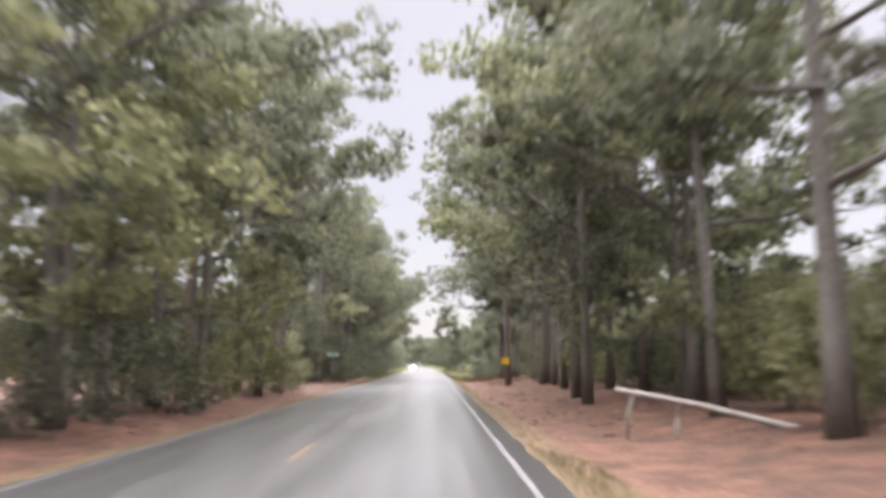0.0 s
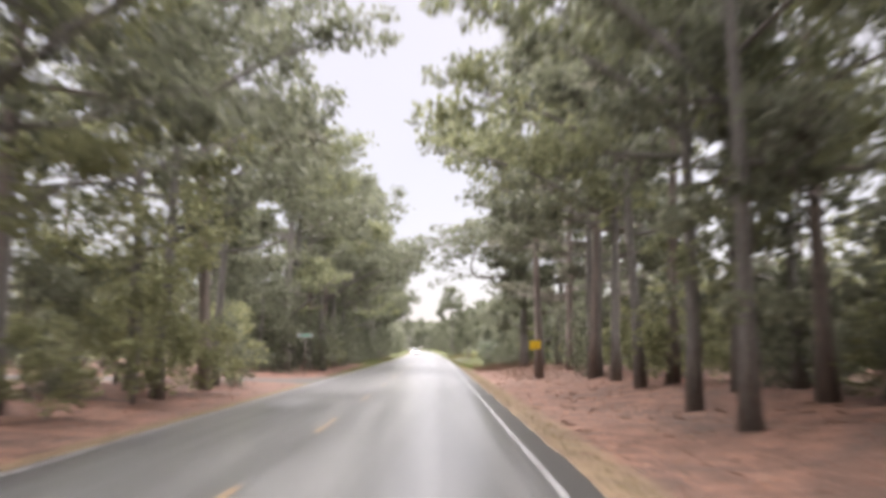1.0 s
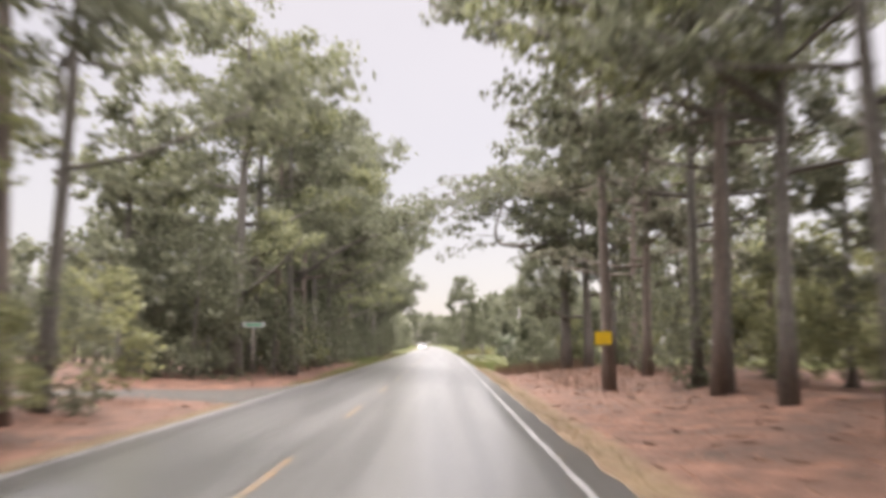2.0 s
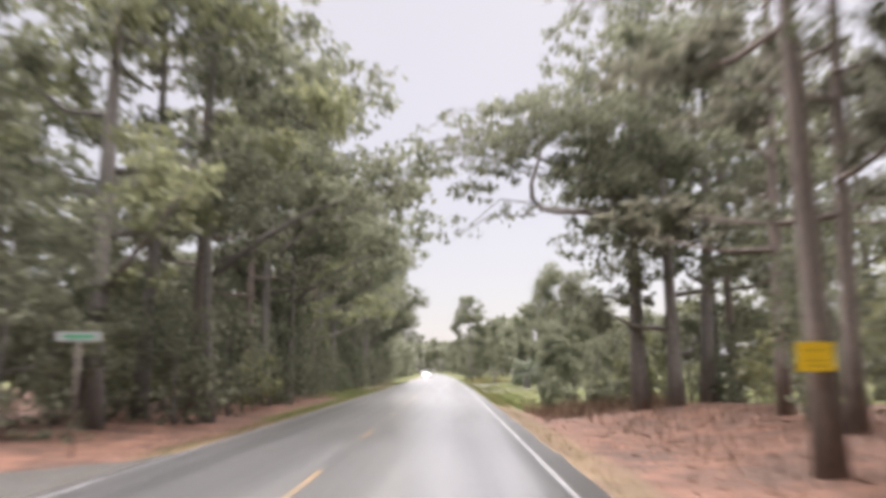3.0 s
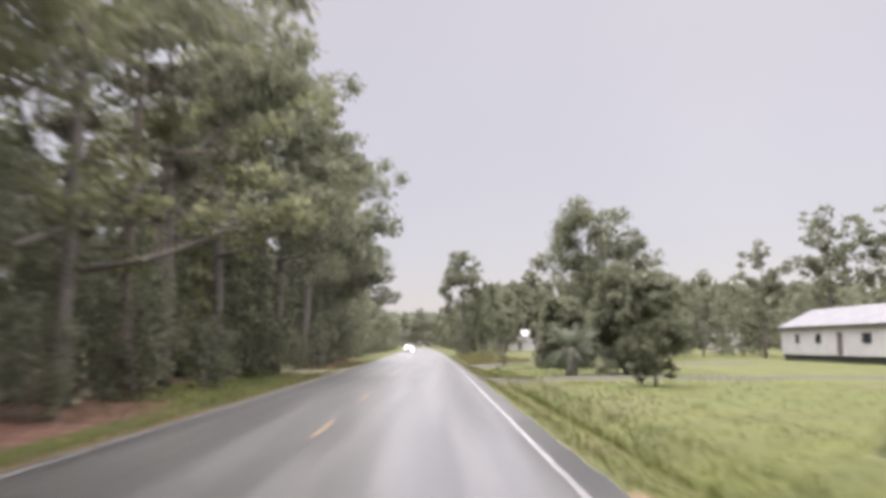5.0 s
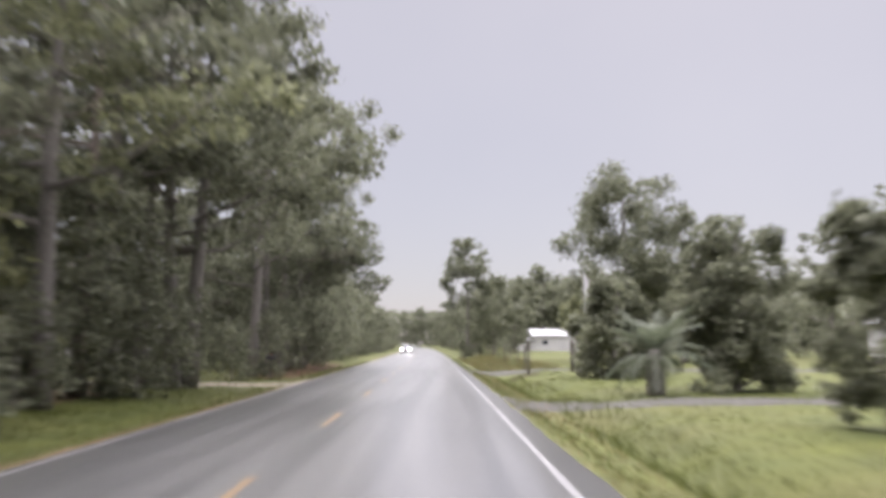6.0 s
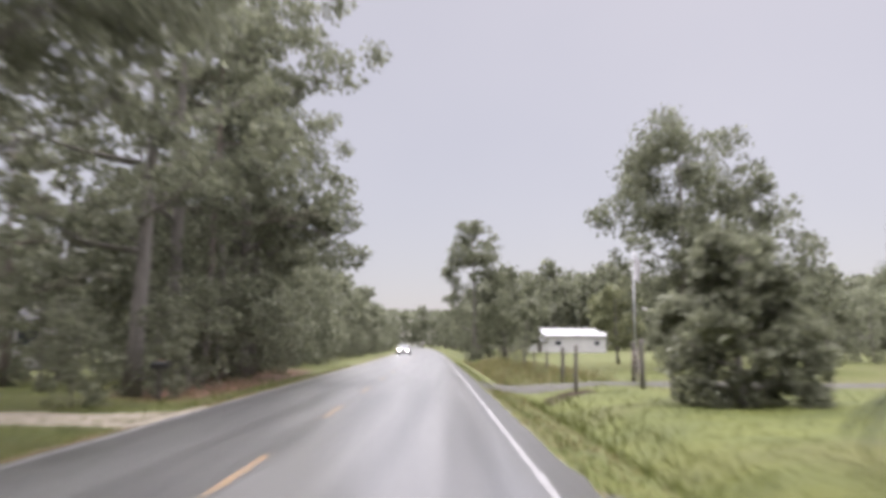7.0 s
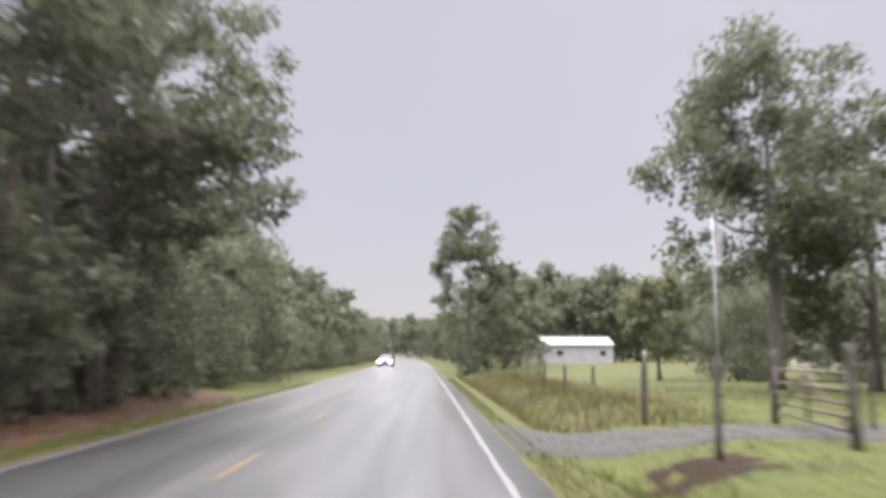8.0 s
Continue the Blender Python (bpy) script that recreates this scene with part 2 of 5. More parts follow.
def ground_material():
    """Grass, fallen pine straw and bare clay, told apart by the cover painted on the sheet."""
    m = bpy.data.materials.new("roadside_ground")
    m.use_nodes = True
    n, l = m.node_tree.nodes, m.node_tree.links
    b = n["Principled BSDF"]
    b.inputs["Roughness"].default_value = 0.85
    b.inputs["Specular IOR Level"].default_value = 0.25
    tex = n.new("ShaderNodeTexCoord")
    cover = n.new("ShaderNodeVertexColor")
    cover.layer_name = "cover"
    sep = n.new("ShaderNodeSeparateColor")
    l.new(cover.outputs["Color"], sep.inputs["Color"])

    def noise_ramp(scale, detail, a, c):
        t = n.new("ShaderNodeTexNoise")
        t.inputs["Scale"].default_value, t.inputs["Detail"].default_value = scale, detail
        l.new(tex.outputs["Object"], t.inputs["Vector"])
        r = n.new("ShaderNodeValToRGB")
        r.color_ramp.elements[0].position, r.color_ramp.elements[0].color = 0.35, (*a, 1)
        r.color_ramp.elements[1].position, r.color_ramp.elements[1].color = 0.65, (*c, 1)
        l.new(t.outputs["Fac"], r.inputs["Fac"])
        return r.outputs["Color"], t.outputs["Fac"]

    straw, _ = noise_ramp(1.3, 8, (0.058, 0.031, 0.021), (0.150, 0.077, 0.051))
    # damp dark humus showing through the straw in uneven patches
    humus, _ = noise_ramp(3.1, 6, (0.030, 0.020, 0.015), (0.062, 0.040, 0.030))
    _, bare = noise_ramp(0.42, 7, (0, 0, 0), (1, 1, 1))
    br = n.new("ShaderNodeMapRange")
    br.inputs["From Min"].default_value, br.inputs["From Max"].default_value = 0.47, 0.66
    br.inputs["To Max"].default_value = 0.75
    l.new(bare, br.inputs["Value"])
    hm = n.new("ShaderNodeMix")
    hm.data_type = "RGBA"
    l.new(br.outputs["Result"], hm.inputs["Factor"])
    l.new(straw, hm.inputs["A"])
    l.new(humus, hm.inputs["B"])
    straw = hm.outputs["Result"]
    grass, _ = noise_ramp(0.55, 8, (0.036, 0.044, 0.006), (0.056, 0.063, 0.009))
    dry, _ = noise_ramp(1.1, 8, (0.088, 0.062, 0.035), (0.135, 0.094, 0.052))
    _, edge = noise_ramp(1.7, 6, (0, 0, 0), (1, 1, 1))

    def blend(a, c, mask):
        ad = n.new("ShaderNodeMath")
        ad.operation = "MULTIPLY_ADD"
        l.new(edge, ad.inputs[0])
        ad.inputs[1].default_value = 0.7
        l.new(mask, ad.inputs[2])
        mr = n.new("ShaderNodeMapRange")
        mr.inputs["From Min"].default_value, mr.inputs["From Max"].default_value = 0.7, 1.0
        l.new(ad.outputs["Value"], mr.inputs["Value"])
        mx = n.new("ShaderNodeMix")
        mx.data_type = "RGBA"
        l.new(mr.outputs["Result"], mx.inputs["Factor"])
        l.new(a, mx.inputs["A"])
        l.new(c, mx.inputs["B"])
        return mx.outputs["Result"]

    # worn, yellowed stretches in the grass
    _, worn = noise_ramp(0.13, 5, (0, 0, 0), (1, 1, 1))
    wr = n.new("ShaderNodeMapRange")
    wr.inputs["From Min"].default_value, wr.inputs["From Max"].default_value = 0.48, 0.68
    wr.inputs["To Max"].default_value = 0.55
    l.new(worn, wr.inputs["Value"])
    wm = n.new("ShaderNodeMix")
    wm.data_type = "RGBA"
    l.new(wr.outputs["Result"], wm.inputs["Factor"])
    l.new(grass, wm.inputs["A"])
    tan, _ = noise_ramp(2.3, 7, (0.046, 0.040, 0.012), (0.066, 0.056, 0.017))
    l.new(tan, wm.inputs["B"])
    grass = wm.outputs["Result"]
    c1 = blend(straw, grass, sep.outputs["Red"])
    c2 = blend(c1, dry, sep.outputs["Green"])
    l.new(c2, b.inputs["Base Color"])
    bn = n.new("ShaderNodeTexNoise")
    bn.inputs["Scale"].default_value, bn.inputs["Detail"].default_value = 9, 6
    l.new(tex.outputs["Object"], bn.inputs["Vector"])
    bp = n.new("ShaderNodeBump")
    bp.inputs["Strength"].default_value, bp.inputs["Distance"].default_value = 0.7, 0.06
    l.new(bn.outputs["Fac"], bp.inputs["Height"])
    l.new(bp.outputs["Normal"], b.inputs["Normal"])
    return m


M["asphalt"] = road_material()
M["ground"] = ground_material()


# ---- building helpers ----
def mesh_of(name, verts, faces, mat, smooth=False):
    me = bpy.data.meshes.new(name)
    me.from_pydata([tuple(v) for v in verts], [], [tuple(f) for f in faces])
    me.materials.append(mat)
    if smooth:
        me.polygons.foreach_set("use_smooth", [True] * len(me.polygons))
    me.update()
    return me


def part(name, bm, mat, parent=None, label=""):
    """Link a bmesh (or a ready mesh) as one mesh object under its thing."""
    if isinstance(bm, bpy.types.Mesh):
        me = bm
    else:
        me = bpy.data.meshes.new(name)
        bm.to_mesh(me)
        bm.free()
        me.materials.append(mat)
    ob = new(name, me)
    if parent is not None:
        ob.parent = parent
    return tagged(ob, label)


def thing(name, x, y, z=0.0, rz=0.0, label="", category="", group="", kind=""):
    ob = new(name)
    ob.empty_display_size = 0.3
    ob.matrix_basis = pose(x, y, z, 0, 0, rz)
    return tagged(ob, label, category, group, kind)


def box(bm, cx, cy, cz, sx, sy, sz, bevel=0.0, rot=None):
    """Add a box, with softened edges where asked, to a bmesh."""
    tmp = bmesh.new()
    bmesh.ops.create_cube(tmp, size=1.0)
    bmesh.ops.scale(tmp, vec=(sx, sy, sz), verts=tmp.verts)
    if bevel:
        bmesh.ops.bevel(tmp, geom=list(tmp.edges), offset=bevel, segments=2, affect="EDGES")
    if rot is not None:
        bmesh.ops.rotate(tmp, verts=tmp.verts, cent=(0, 0, 0), matrix=rot)
    bmesh.ops.translate(tmp, vec=(cx, cy, cz), verts=tmp.verts)
    me = bpy.data.meshes.new("piece")
    tmp.to_mesh(me)
    tmp.free()
    bm.from_mesh(me)
    bpy.data.meshes.remove(me)
    return bm


def boxed(*args, **kw):
    return box(bmesh.new(), *args, **kw)


def tube(points, radii, sides=8):
    """Vertices and faces of a tapering tube along points."""
    verts, faces = [], []
    pts = [Vector(p) for p in points]
    for i, p in enumerate(pts):
        d = (pts[min(i + 1, len(pts) - 1)] - pts[max(i - 1, 0)]).normalized()
        side = d.orthogonal().normalized() if abs(d.z) < 0.9 else Vector((1, 0, 0))
        side = (side - d * side.dot(d)).normalized()
        up = d.cross(side)
        for k in range(sides):
            a = 2 * math.pi * k / sides
            verts.append(p + (side * math.cos(a) + up * math.sin(a)) * radii[i])
    for i in range(len(pts) - 1):
        for k in range(sides):
            a, b2 = i * sides + k, i * sides + (k + 1) % sides
            faces.append((a, b2, b2 + sides, a + sides))
    faces.append(tuple(reversed(range(sides))))
    faces.append(tuple(range((len(pts) - 1) * sides, len(pts) * sides)))
    return verts, faces


def tubes(runs, sides=8):
    verts, faces = [], []
    for points, radii in runs:
        v, f = tube(points, radii, sides)
        o = len(verts)
        verts += v
        faces += [tuple(i + o for i in q) for q in f]
    return verts, faces


def leaf_mesh(name, blobs, count, length, width, mat, seed, droop=0.0, hollow=0.45, tufts=0, tuft=0.45):
    """Many small leaf cards spread through the clumps (x, y, z, rx, ry, rz), which break up into uneven tufts with gaps."""
    g = np.random.default_rng(seed)
    b = np.array(blobs, float)
    if tufts:
        rows = []
        for q in b:
            for _ in range(tufts):
                d = g.normal(size=3)
                d /= np.linalg.norm(d)
                k = tuft * g.uniform(0.65, 1.3)
                rows.append(np.concatenate([q[:3] + d * q[3:] * g.uniform(0.45, 0.95), q[3:] * k]))
        b = np.array(rows)
    vol = (b[:, 3] * b[:, 4] * b[:, 5]) ** 0.75
    pick = g.choice(len(b), size=count, p=vol / vol.sum())
    d = g.normal(size=(count, 3))
    d /= np.linalg.norm(d, axis=1)[:, None]
    r = g.random(count) ** hollow
    lump = 1 + 0.18 * np.sin(7 * d[:, 0] + pick) * np.cos(6 * d[:, 1] - pick) + 0.12 * g.normal(size=count)
    c = b[pick, :3] + d * b[pick, 3:] * (r * lump)[:, None]
    a = g.normal(size=(count, 3)) + d * 0.6
    a[:, 2] -= droop
    a /= np.linalg.norm(a, axis=1)[:, None]
    s = np.cross(a, g.normal(size=(count, 3)))
    s /= np.linalg.norm(s, axis=1)[:, None]
    ln = (length * (0.6 + 0.8 * g.random(count)))[:, None]
    wd = (width * (0.6 + 0.8 * g.random(count)))[:, None]
    v = np.stack([c - a * ln / 2, c + s * wd / 2, c + a * ln / 2, c - s * wd / 2], axis=1).reshape(-1, 3)
    me = bpy.data.meshes.new(name)
    me.vertices.add(count * 4)
    me.vertices.foreach_set("co", v.ravel())
    me.loops.add(count * 4)
    me.loops.foreach_set("vertex_index", np.arange(count * 4))
    me.polygons.add(count)
    me.polygons.foreach_set("loop_start", np.arange(0, count * 4, 4))
    me.materials.append(mat)
    me.update(calc_edges=True)
    return me


# ---- the ground and the road ----
LINE_R, LINE_L, LINE_C = 1.55, -5.42, -2.17
EDGE_R, EDGE_L = 2.05, -5.62


def bend(y):
    """How far the road has swung from the straight at y."""
    return -5.4e-5 * max(0.0, y - 60.0) ** 2 if y < 430 else -5.4e-5 * 370 ** 2 - 0.04 * (y - 430)


def smooth(a, b, v):
    u = min(1.0, max(0.0, (v - a) / (b - a)))
    return u * u * (3 - 2 * u)


WOODS_END = 84.0


def ground_z(x, y):
    """Height of the ground sheet."""
    s = x - bend(y)
    if EDGE_L - 0.05 < s < EDGE_R + 0.05:
        return -0.12
    out = s - EDGE_R if s > 0 else EDGE_L - s
    z = -0.05 - 0.10 * smooth(0, 0.8, out)
    near = smooth(0.6, 3.0, out) * (1 - smooth(60, 200, out))
    z += near * 0.12 * noise.noise((x * 0.21, y * 0.21, 0.0)) + near * 0.04 * noise.noise((x * 0.9, y * 0.9, 3.0))
    if s > 0:
        wood = 1 - smooth(WOODS_END - 4, WOODS_END + 4, y)
        z += wood * 0.55 * smooth(2.2, 8.0, out)
        swale = (1 - wood) * math.exp(-((out - 2.0) / 0.75) ** 2) * 0.42
        for d in (122.4, 149.2):
            swale *= 1 - math.exp(-((y - d) / 2.4) ** 4)
        z -= swale
        z += (1 - wood) * 0.12 * smooth(2.6, 5.0, out)
    else:
        z += 0.25 * smooth(1.5, 6.0, out) * (1 - math.exp(-((y - 61.5) / 4.5) ** 4)) * (1 - math.exp(-((y - 134.5) / 3.0) ** 4))
    return z


def make_ground():
    xs = np.concatenate([[-2500, -1200, -600, -300, -160, -100, -70], np.arange(-50, -14, 2.0), np.arange(-14, -6.4, 0.4),
                         [-6.2, -6.0, -5.85, -5.7, -5.5, -4, -2, 0, 1.6, 1.95, 2.1, 2.3], np.arange(2.6, 12, 0.35), np.arange(12, 50, 1.6),
                         [56, 70, 100, 160, 300, 600, 1200, 2500]])
    ys = np.concatenate([[-1500, -600, -250, -120, -60], np.arange(-30, 190, 0.9), np.arange(190, 430, 5.0), [450, 500, 600, 900, 1500, 3000]])
    verts, cover = [], []
    for y in ys:
        for x in xs:
            px = x + bend(y)
            verts.append((px, y, ground_z(px, y)))
            s = x
            if s > 0:
                opened = smooth(WOODS_END - 2, WOODS_END + 7, y + 0.9 * (s - 4))
                out = s - EDGE_R
            else:
                out = EDGE_L - s
                opened = smooth(96, 112, y) * 0.95
                opened = max(opened, 0.95 * smooth(74, 84, y) * (1 - smooth(1.2, 2.2, out)))
                opened *= 1 - (0.6 - 0.4 * smooth(96, 112, y)) * smooth(1.6, 2.4, out) * (1 - smooth(5, 6, out))
                # leaf litter and bare earth under the trees behind a narrow green verge
                opened *= 1 - 0.75 * smooth(138, 146, y) * (1 - smooth(163, 172, y)) * smooth(1.1, 1.9, out)
                if out > 4.5:
                    opened = 0.25 + 0.5 * smooth(100, 150, y)
            fringe = (1 - smooth(0.5, 1.4, out)) * 0.8
            if s < 0 and y > 70:
                fringe *= 0.7
            if s > 0 and y < WOODS_END:
                fringe = (1 - smooth(0.7, 1.5, out)) * (0.85 if y < 14 else 0.62)
            if s > 0 and y > WOODS_END + 8:
                fringe = 0.35 * (1 - smooth(0.2, 0.6, out))
            if abs(s) > 52:
                opened = 0.9
            cover.append((opened, fringe, 0, 1))
    w = len(xs)
    faces = [(j * w + i, j * w + i + 1, (j + 1) * w + i + 1, (j + 1) * w + i) for j in range(len(ys) - 1) for i in range(w - 1)]
    me = mesh_of("ground", verts, faces, M["ground"], True)
    att = me.color_attributes.new("cover", "FLOAT_COLOR", "POINT")
    att.data.foreach_set("color", np.array(cover, float).ravel())
    return tagged(new("ground", me), "roadside ground of pine straw, clay and mown grass", "ground", kind="structure")


def strip(name, x0, x1, y0, y1, z, step, mat, thick=0.0, crown=0.0, wobble=0.0):
    """A band along the road between two offsets."""
    n = max(1, int(round((y1 - y0) / step)))
    cols = 9 if crown else 2
    verts, uvs = [], []
    for j in range(n + 1):
        y = y0 + (y1 - y0) * j / n
        for i in range(cols):
            u = i / (cols - 1)
            a = x0 + (wobble * noise.noise((y * 0.6, 1.0, 0.0)) + 0.6 * wobble * noise.noise((y * 2.1, 5.0, 0.0)) if i == 0 else 0)
            b = x1 + (wobble * noise.noise((y * 0.6, 9.0, 0.0)) + 0.6 * wobble * noise.noise((y * 2.1, 7.0, 0.0)) if i == cols - 1 else 0)
            s = a + (b - a) * u
            zz = z + crown * (1 - ((s - LINE_C) / 3.9) ** 2)
            verts.append((s + bend(y), y, zz))
            uvs.append((s, y))
    faces = [(j * cols + i, j * cols + i + 1, (j + 1) * cols + i + 1, (j + 1) * cols + i) for j in range(n) for i in range(cols - 1)]
    if thick:
        o = len(verts)
        for j in range(n + 1):
            for i in (0, cols - 1):
                v = verts[j * cols + i]
                verts.append((v[0] + (-0.08 if i == 0 else 0.08), v[1], v[2] - thick))
                uvs.append((v[0], v[1]))
        for j in range(n):
            faces.append((o + j * 2, j * cols, (j + 1) * cols, o + j * 2 + 2))
            faces.append((j * cols + cols - 1, o + j * 2 + 1, o + j * 2 + 3, (j + 1) * cols + cols - 1))
    me = mesh_of(name, verts, faces, mat, True)
    uv = me.uv_layers.new(name="UVMap")
    idx = np.empty(len(me.loops), int)
    me.loops.foreach_get("vertex_index", idx)
    uv.data.foreach_set("uv", np.array(uvs)[idx].ravel())
    return me


ROAD_Z, ROAD_CROWN = -0.03, 0.06


def road_height(s):
    return ROAD_Z + ROAD_CROWN * (1 - ((s - LINE_C) / 3.9) ** 2)


ground = make_ground()
road = tagged(new("road", strip("road", EDGE_L, EDGE_R, -60, 1500, ROAD_Z, 1.0, M["asphalt"], 0.2, ROAD_CROWN, 0.10)),
              "wet grey asphalt two-lane country road", "road", kind="structure")
part("edge_line", strip("edge_line", LINE_R - 0.048, LINE_R + 0.048, -60, 600, road_height(LINE_R) + 0.004, 0.5, M["white_paint"], 0, 0, 0.03), None, road, "worn white edge line")
part("edge_line", strip("edge_line", LINE_L - 0.048, LINE_L + 0.048, -60, 600, road_height(LINE_L) + 0.004, 0.5, M["white_paint"], 0, 0, 0.03), None, road, "worn white edge line")
for k in range(-17, 30):
    y0 = 144.2 + 9.2 * k - 1.55
    part("centre_dash", strip("centre_dash", LINE_C - 0.055, LINE_C + 0.055, y0, y0 + 3.1, road_height(LINE_C) + 0.004, 0.3, M["yellow_paint"], 0, 0, 0.03), None, road,
         "faded yellow centre dash")


def make_drive(name, y0, y1, x0, x1, label, flare, mat):
    """A side drive that leaves the road, flared where it joins it."""
    verts, n, c = [], 60, 11
    side = 1 if x1 > x0 else -1
    for i in range(n + 1):
        d = abs(x1 - x0) * (i / n) ** 2
        x = x0 + side * d
        fl = flare * max(0.0, 1 - d / (flare * 1.6)) ** 2
        a, b = y0 - fl + 0.16 * noise.noise((x * 0.6, 2, 0)), y1 + fl + 0.16 * noise.noise((x * 0.6, 8, 0))
        for j in range(c):
            u = j / (c - 1)
            y = a + (b - a) * u
            px = x + bend(y)
            ruts = -0.025 * math.exp(-((u - 0.3) / 0.08) ** 2) - 0.025 * math.exp(-((u - 0.7) / 0.08) ** 2)
            z = ground_z(px, y) + (0.045 + ruts if 0 < j < c - 1 else -0.04)
            if i == 0:
                z = -0.075
            verts.append((px, y, z))
    faces = [(i * c + j, (i + 1) * c + j, (i + 1) * c + j + 1, i * c + j + 1) for i in range(n) for j in range(c - 1)]
    if side < 0:
        faces = [tuple(reversed(f)) for f in faces]
    return tagged(new(name, mesh_of(name, verts, faces, mat, True)), label, "driveway", kind="structure")


make_drive("driveway_1", 121.2, 123.6, EDGE_R - 0.02, 48, "pale gravel driveway across the grass verge", 1.8, M["gravel"])
make_drive("driveway_2", 147.7, 150.9, EDGE_R - 0.02, 30, "pale gravel driveway up to a farm gate", 2.2, M["gravel"])
make_drive("side_road", 58.6, 64.6, EDGE_L + 0.02, -60, "pale dirt side road between the woods", 3.0, M["gravel"])
make_drive("driveway_3", 133.2, 136.2, EDGE_L + 0.02, -60, "pale sandy driveway into the woods", 1.6, M["sand"])


# ---- trees ----
def limb_runs(h, n, r, seed, start, reach, lift, base_r):
    """Runs of points for limbs that leave a trunk of height h."""
    g = random.Random(seed)
    runs, tips = [], []
    for i in range(n):
        u = start + (1 - start) * (i + g.random() * 0.6) / n
        a = 2.4 * i + g.uniform(-0.5, 0.5)
        z = h * u
        ln = reach * (1 - 0.55 * (u - start) / (1 - start)) * g.uniform(0.75, 1.2)
        up = lift * ln * g.uniform(0.5, 1.3)
        p = [(0.0, 0.0, z)]
        for k in (0.4, 0.75, 1.0):
            p.append((math.cos(a + 0.25 * k) * ln * k, math.sin(a + 0.25 * k) * ln * k, z + up * k * k + g.uniform(-0.15, 0.15)))
        rr = base_r * (1 - 0.7 * u)
        runs.append((p, [rr, rr * 0.7, rr * 0.45, rr * 0.2]))
        tips.append(p)
    return runs, tips


TUFTS = {"pine": (5, 0.42), "oak": (7, 0.38), "dome": (7, 0.48)}


def make_tree(kind, seed, h, spread, leaves, trunk_r, start, label, mat_leaf, mat_bark="bark_grey", leaf=(0.42, 0.22), category="tree", name="tree",
              more_limbs=(), more_clumps=(), tufts=None):
    """A tree with a tapered trunk, limbs and a loose, uneven crown of leaf cards."""
    g = random.Random(seed * 7 + 1)
    root = thing(name, 0, 0, -0.25, 0, label, category)
    lean = g.uniform(-0.03, 0.03)
    pts, rad = [], []
    for i in range(9):
        u = i / 8
        pts.append((lean * h * u + 0.08 * math.sin(5 * u + seed), 0.08 * math.cos(4 * u + seed) - 0.08, h * 0.95 * u))
        rad.append(trunk_r * (1.35 if i == 0 else 1.0) * (1 - 0.86 * u ** 1.2))
    v, f = tube(pts, rad, 10)
    part("trunk", mesh_of("trunk", v, f, M[mat_bark], True), None, root)
    count = {"pine": 14, "oak": 11, "dome": 6}[kind]
    lift = {"pine": 0.15, "oak": 0.45, "dome": 0.5}[kind]
    runs, tips = limb_runs(h * 0.93, count, 0, seed, start, spread * (0.8 if kind == "dome" else 1.0), lift, trunk_r * 0.55)
    for p, r in list(runs) + list(more_limbs):
        v, f = tube(p, r, 5 if len(p) < 5 else 7)
        part("limb", mesh_of("limb", v, f, M[mat_bark], True), None, root)
    blobs = list(more_clumps)
    if kind == "dome":
        lo = h * start
        for i in range(48):
            a, zz = g.uniform(0, 2 * math.pi), g.uniform(0, 1) ** 0.85
            rr = spread * math.sqrt(max(0.05, 1 - (1.55 * zz - 0.62) ** 2)) * g.uniform(0.45, 0.95)
            s = spread * g.uniform(0.22, 0.42)
            blobs.append((rr * math.cos(a), rr * math.sin(a), lo + (h - lo) * zz, s, s, s * g.uniform(0.6, 1.0)))
    else:
        for p in tips:
            for k, q in enumerate(p[1:]):
                s = {"pine": 0.8, "oak": 1.2}[kind] * spread / 4.2 * g.uniform(0.6, 1.25) * (0.8 + 0.25 * k)
                flat = {"pine": 0.5, "oak": 0.65}[kind]
                blobs.append((q[0] + g.uniform(-0.5, 0.5), q[1] + g.uniform(-0.5, 0.5), q[2] + g.uniform(-0.2, 0.5), s, s, s * flat))
        s = spread * 0.3
        blobs.append((lean * h, 0, h * 0.97, s, s, s * 1.1))
    part("crown", leaf_mesh("crown", blobs, leaves, leaf[0], leaf[1], M[mat_leaf], seed, 0.3, 0.45, *(tufts or TUFTS[kind])), None, root)
    return root


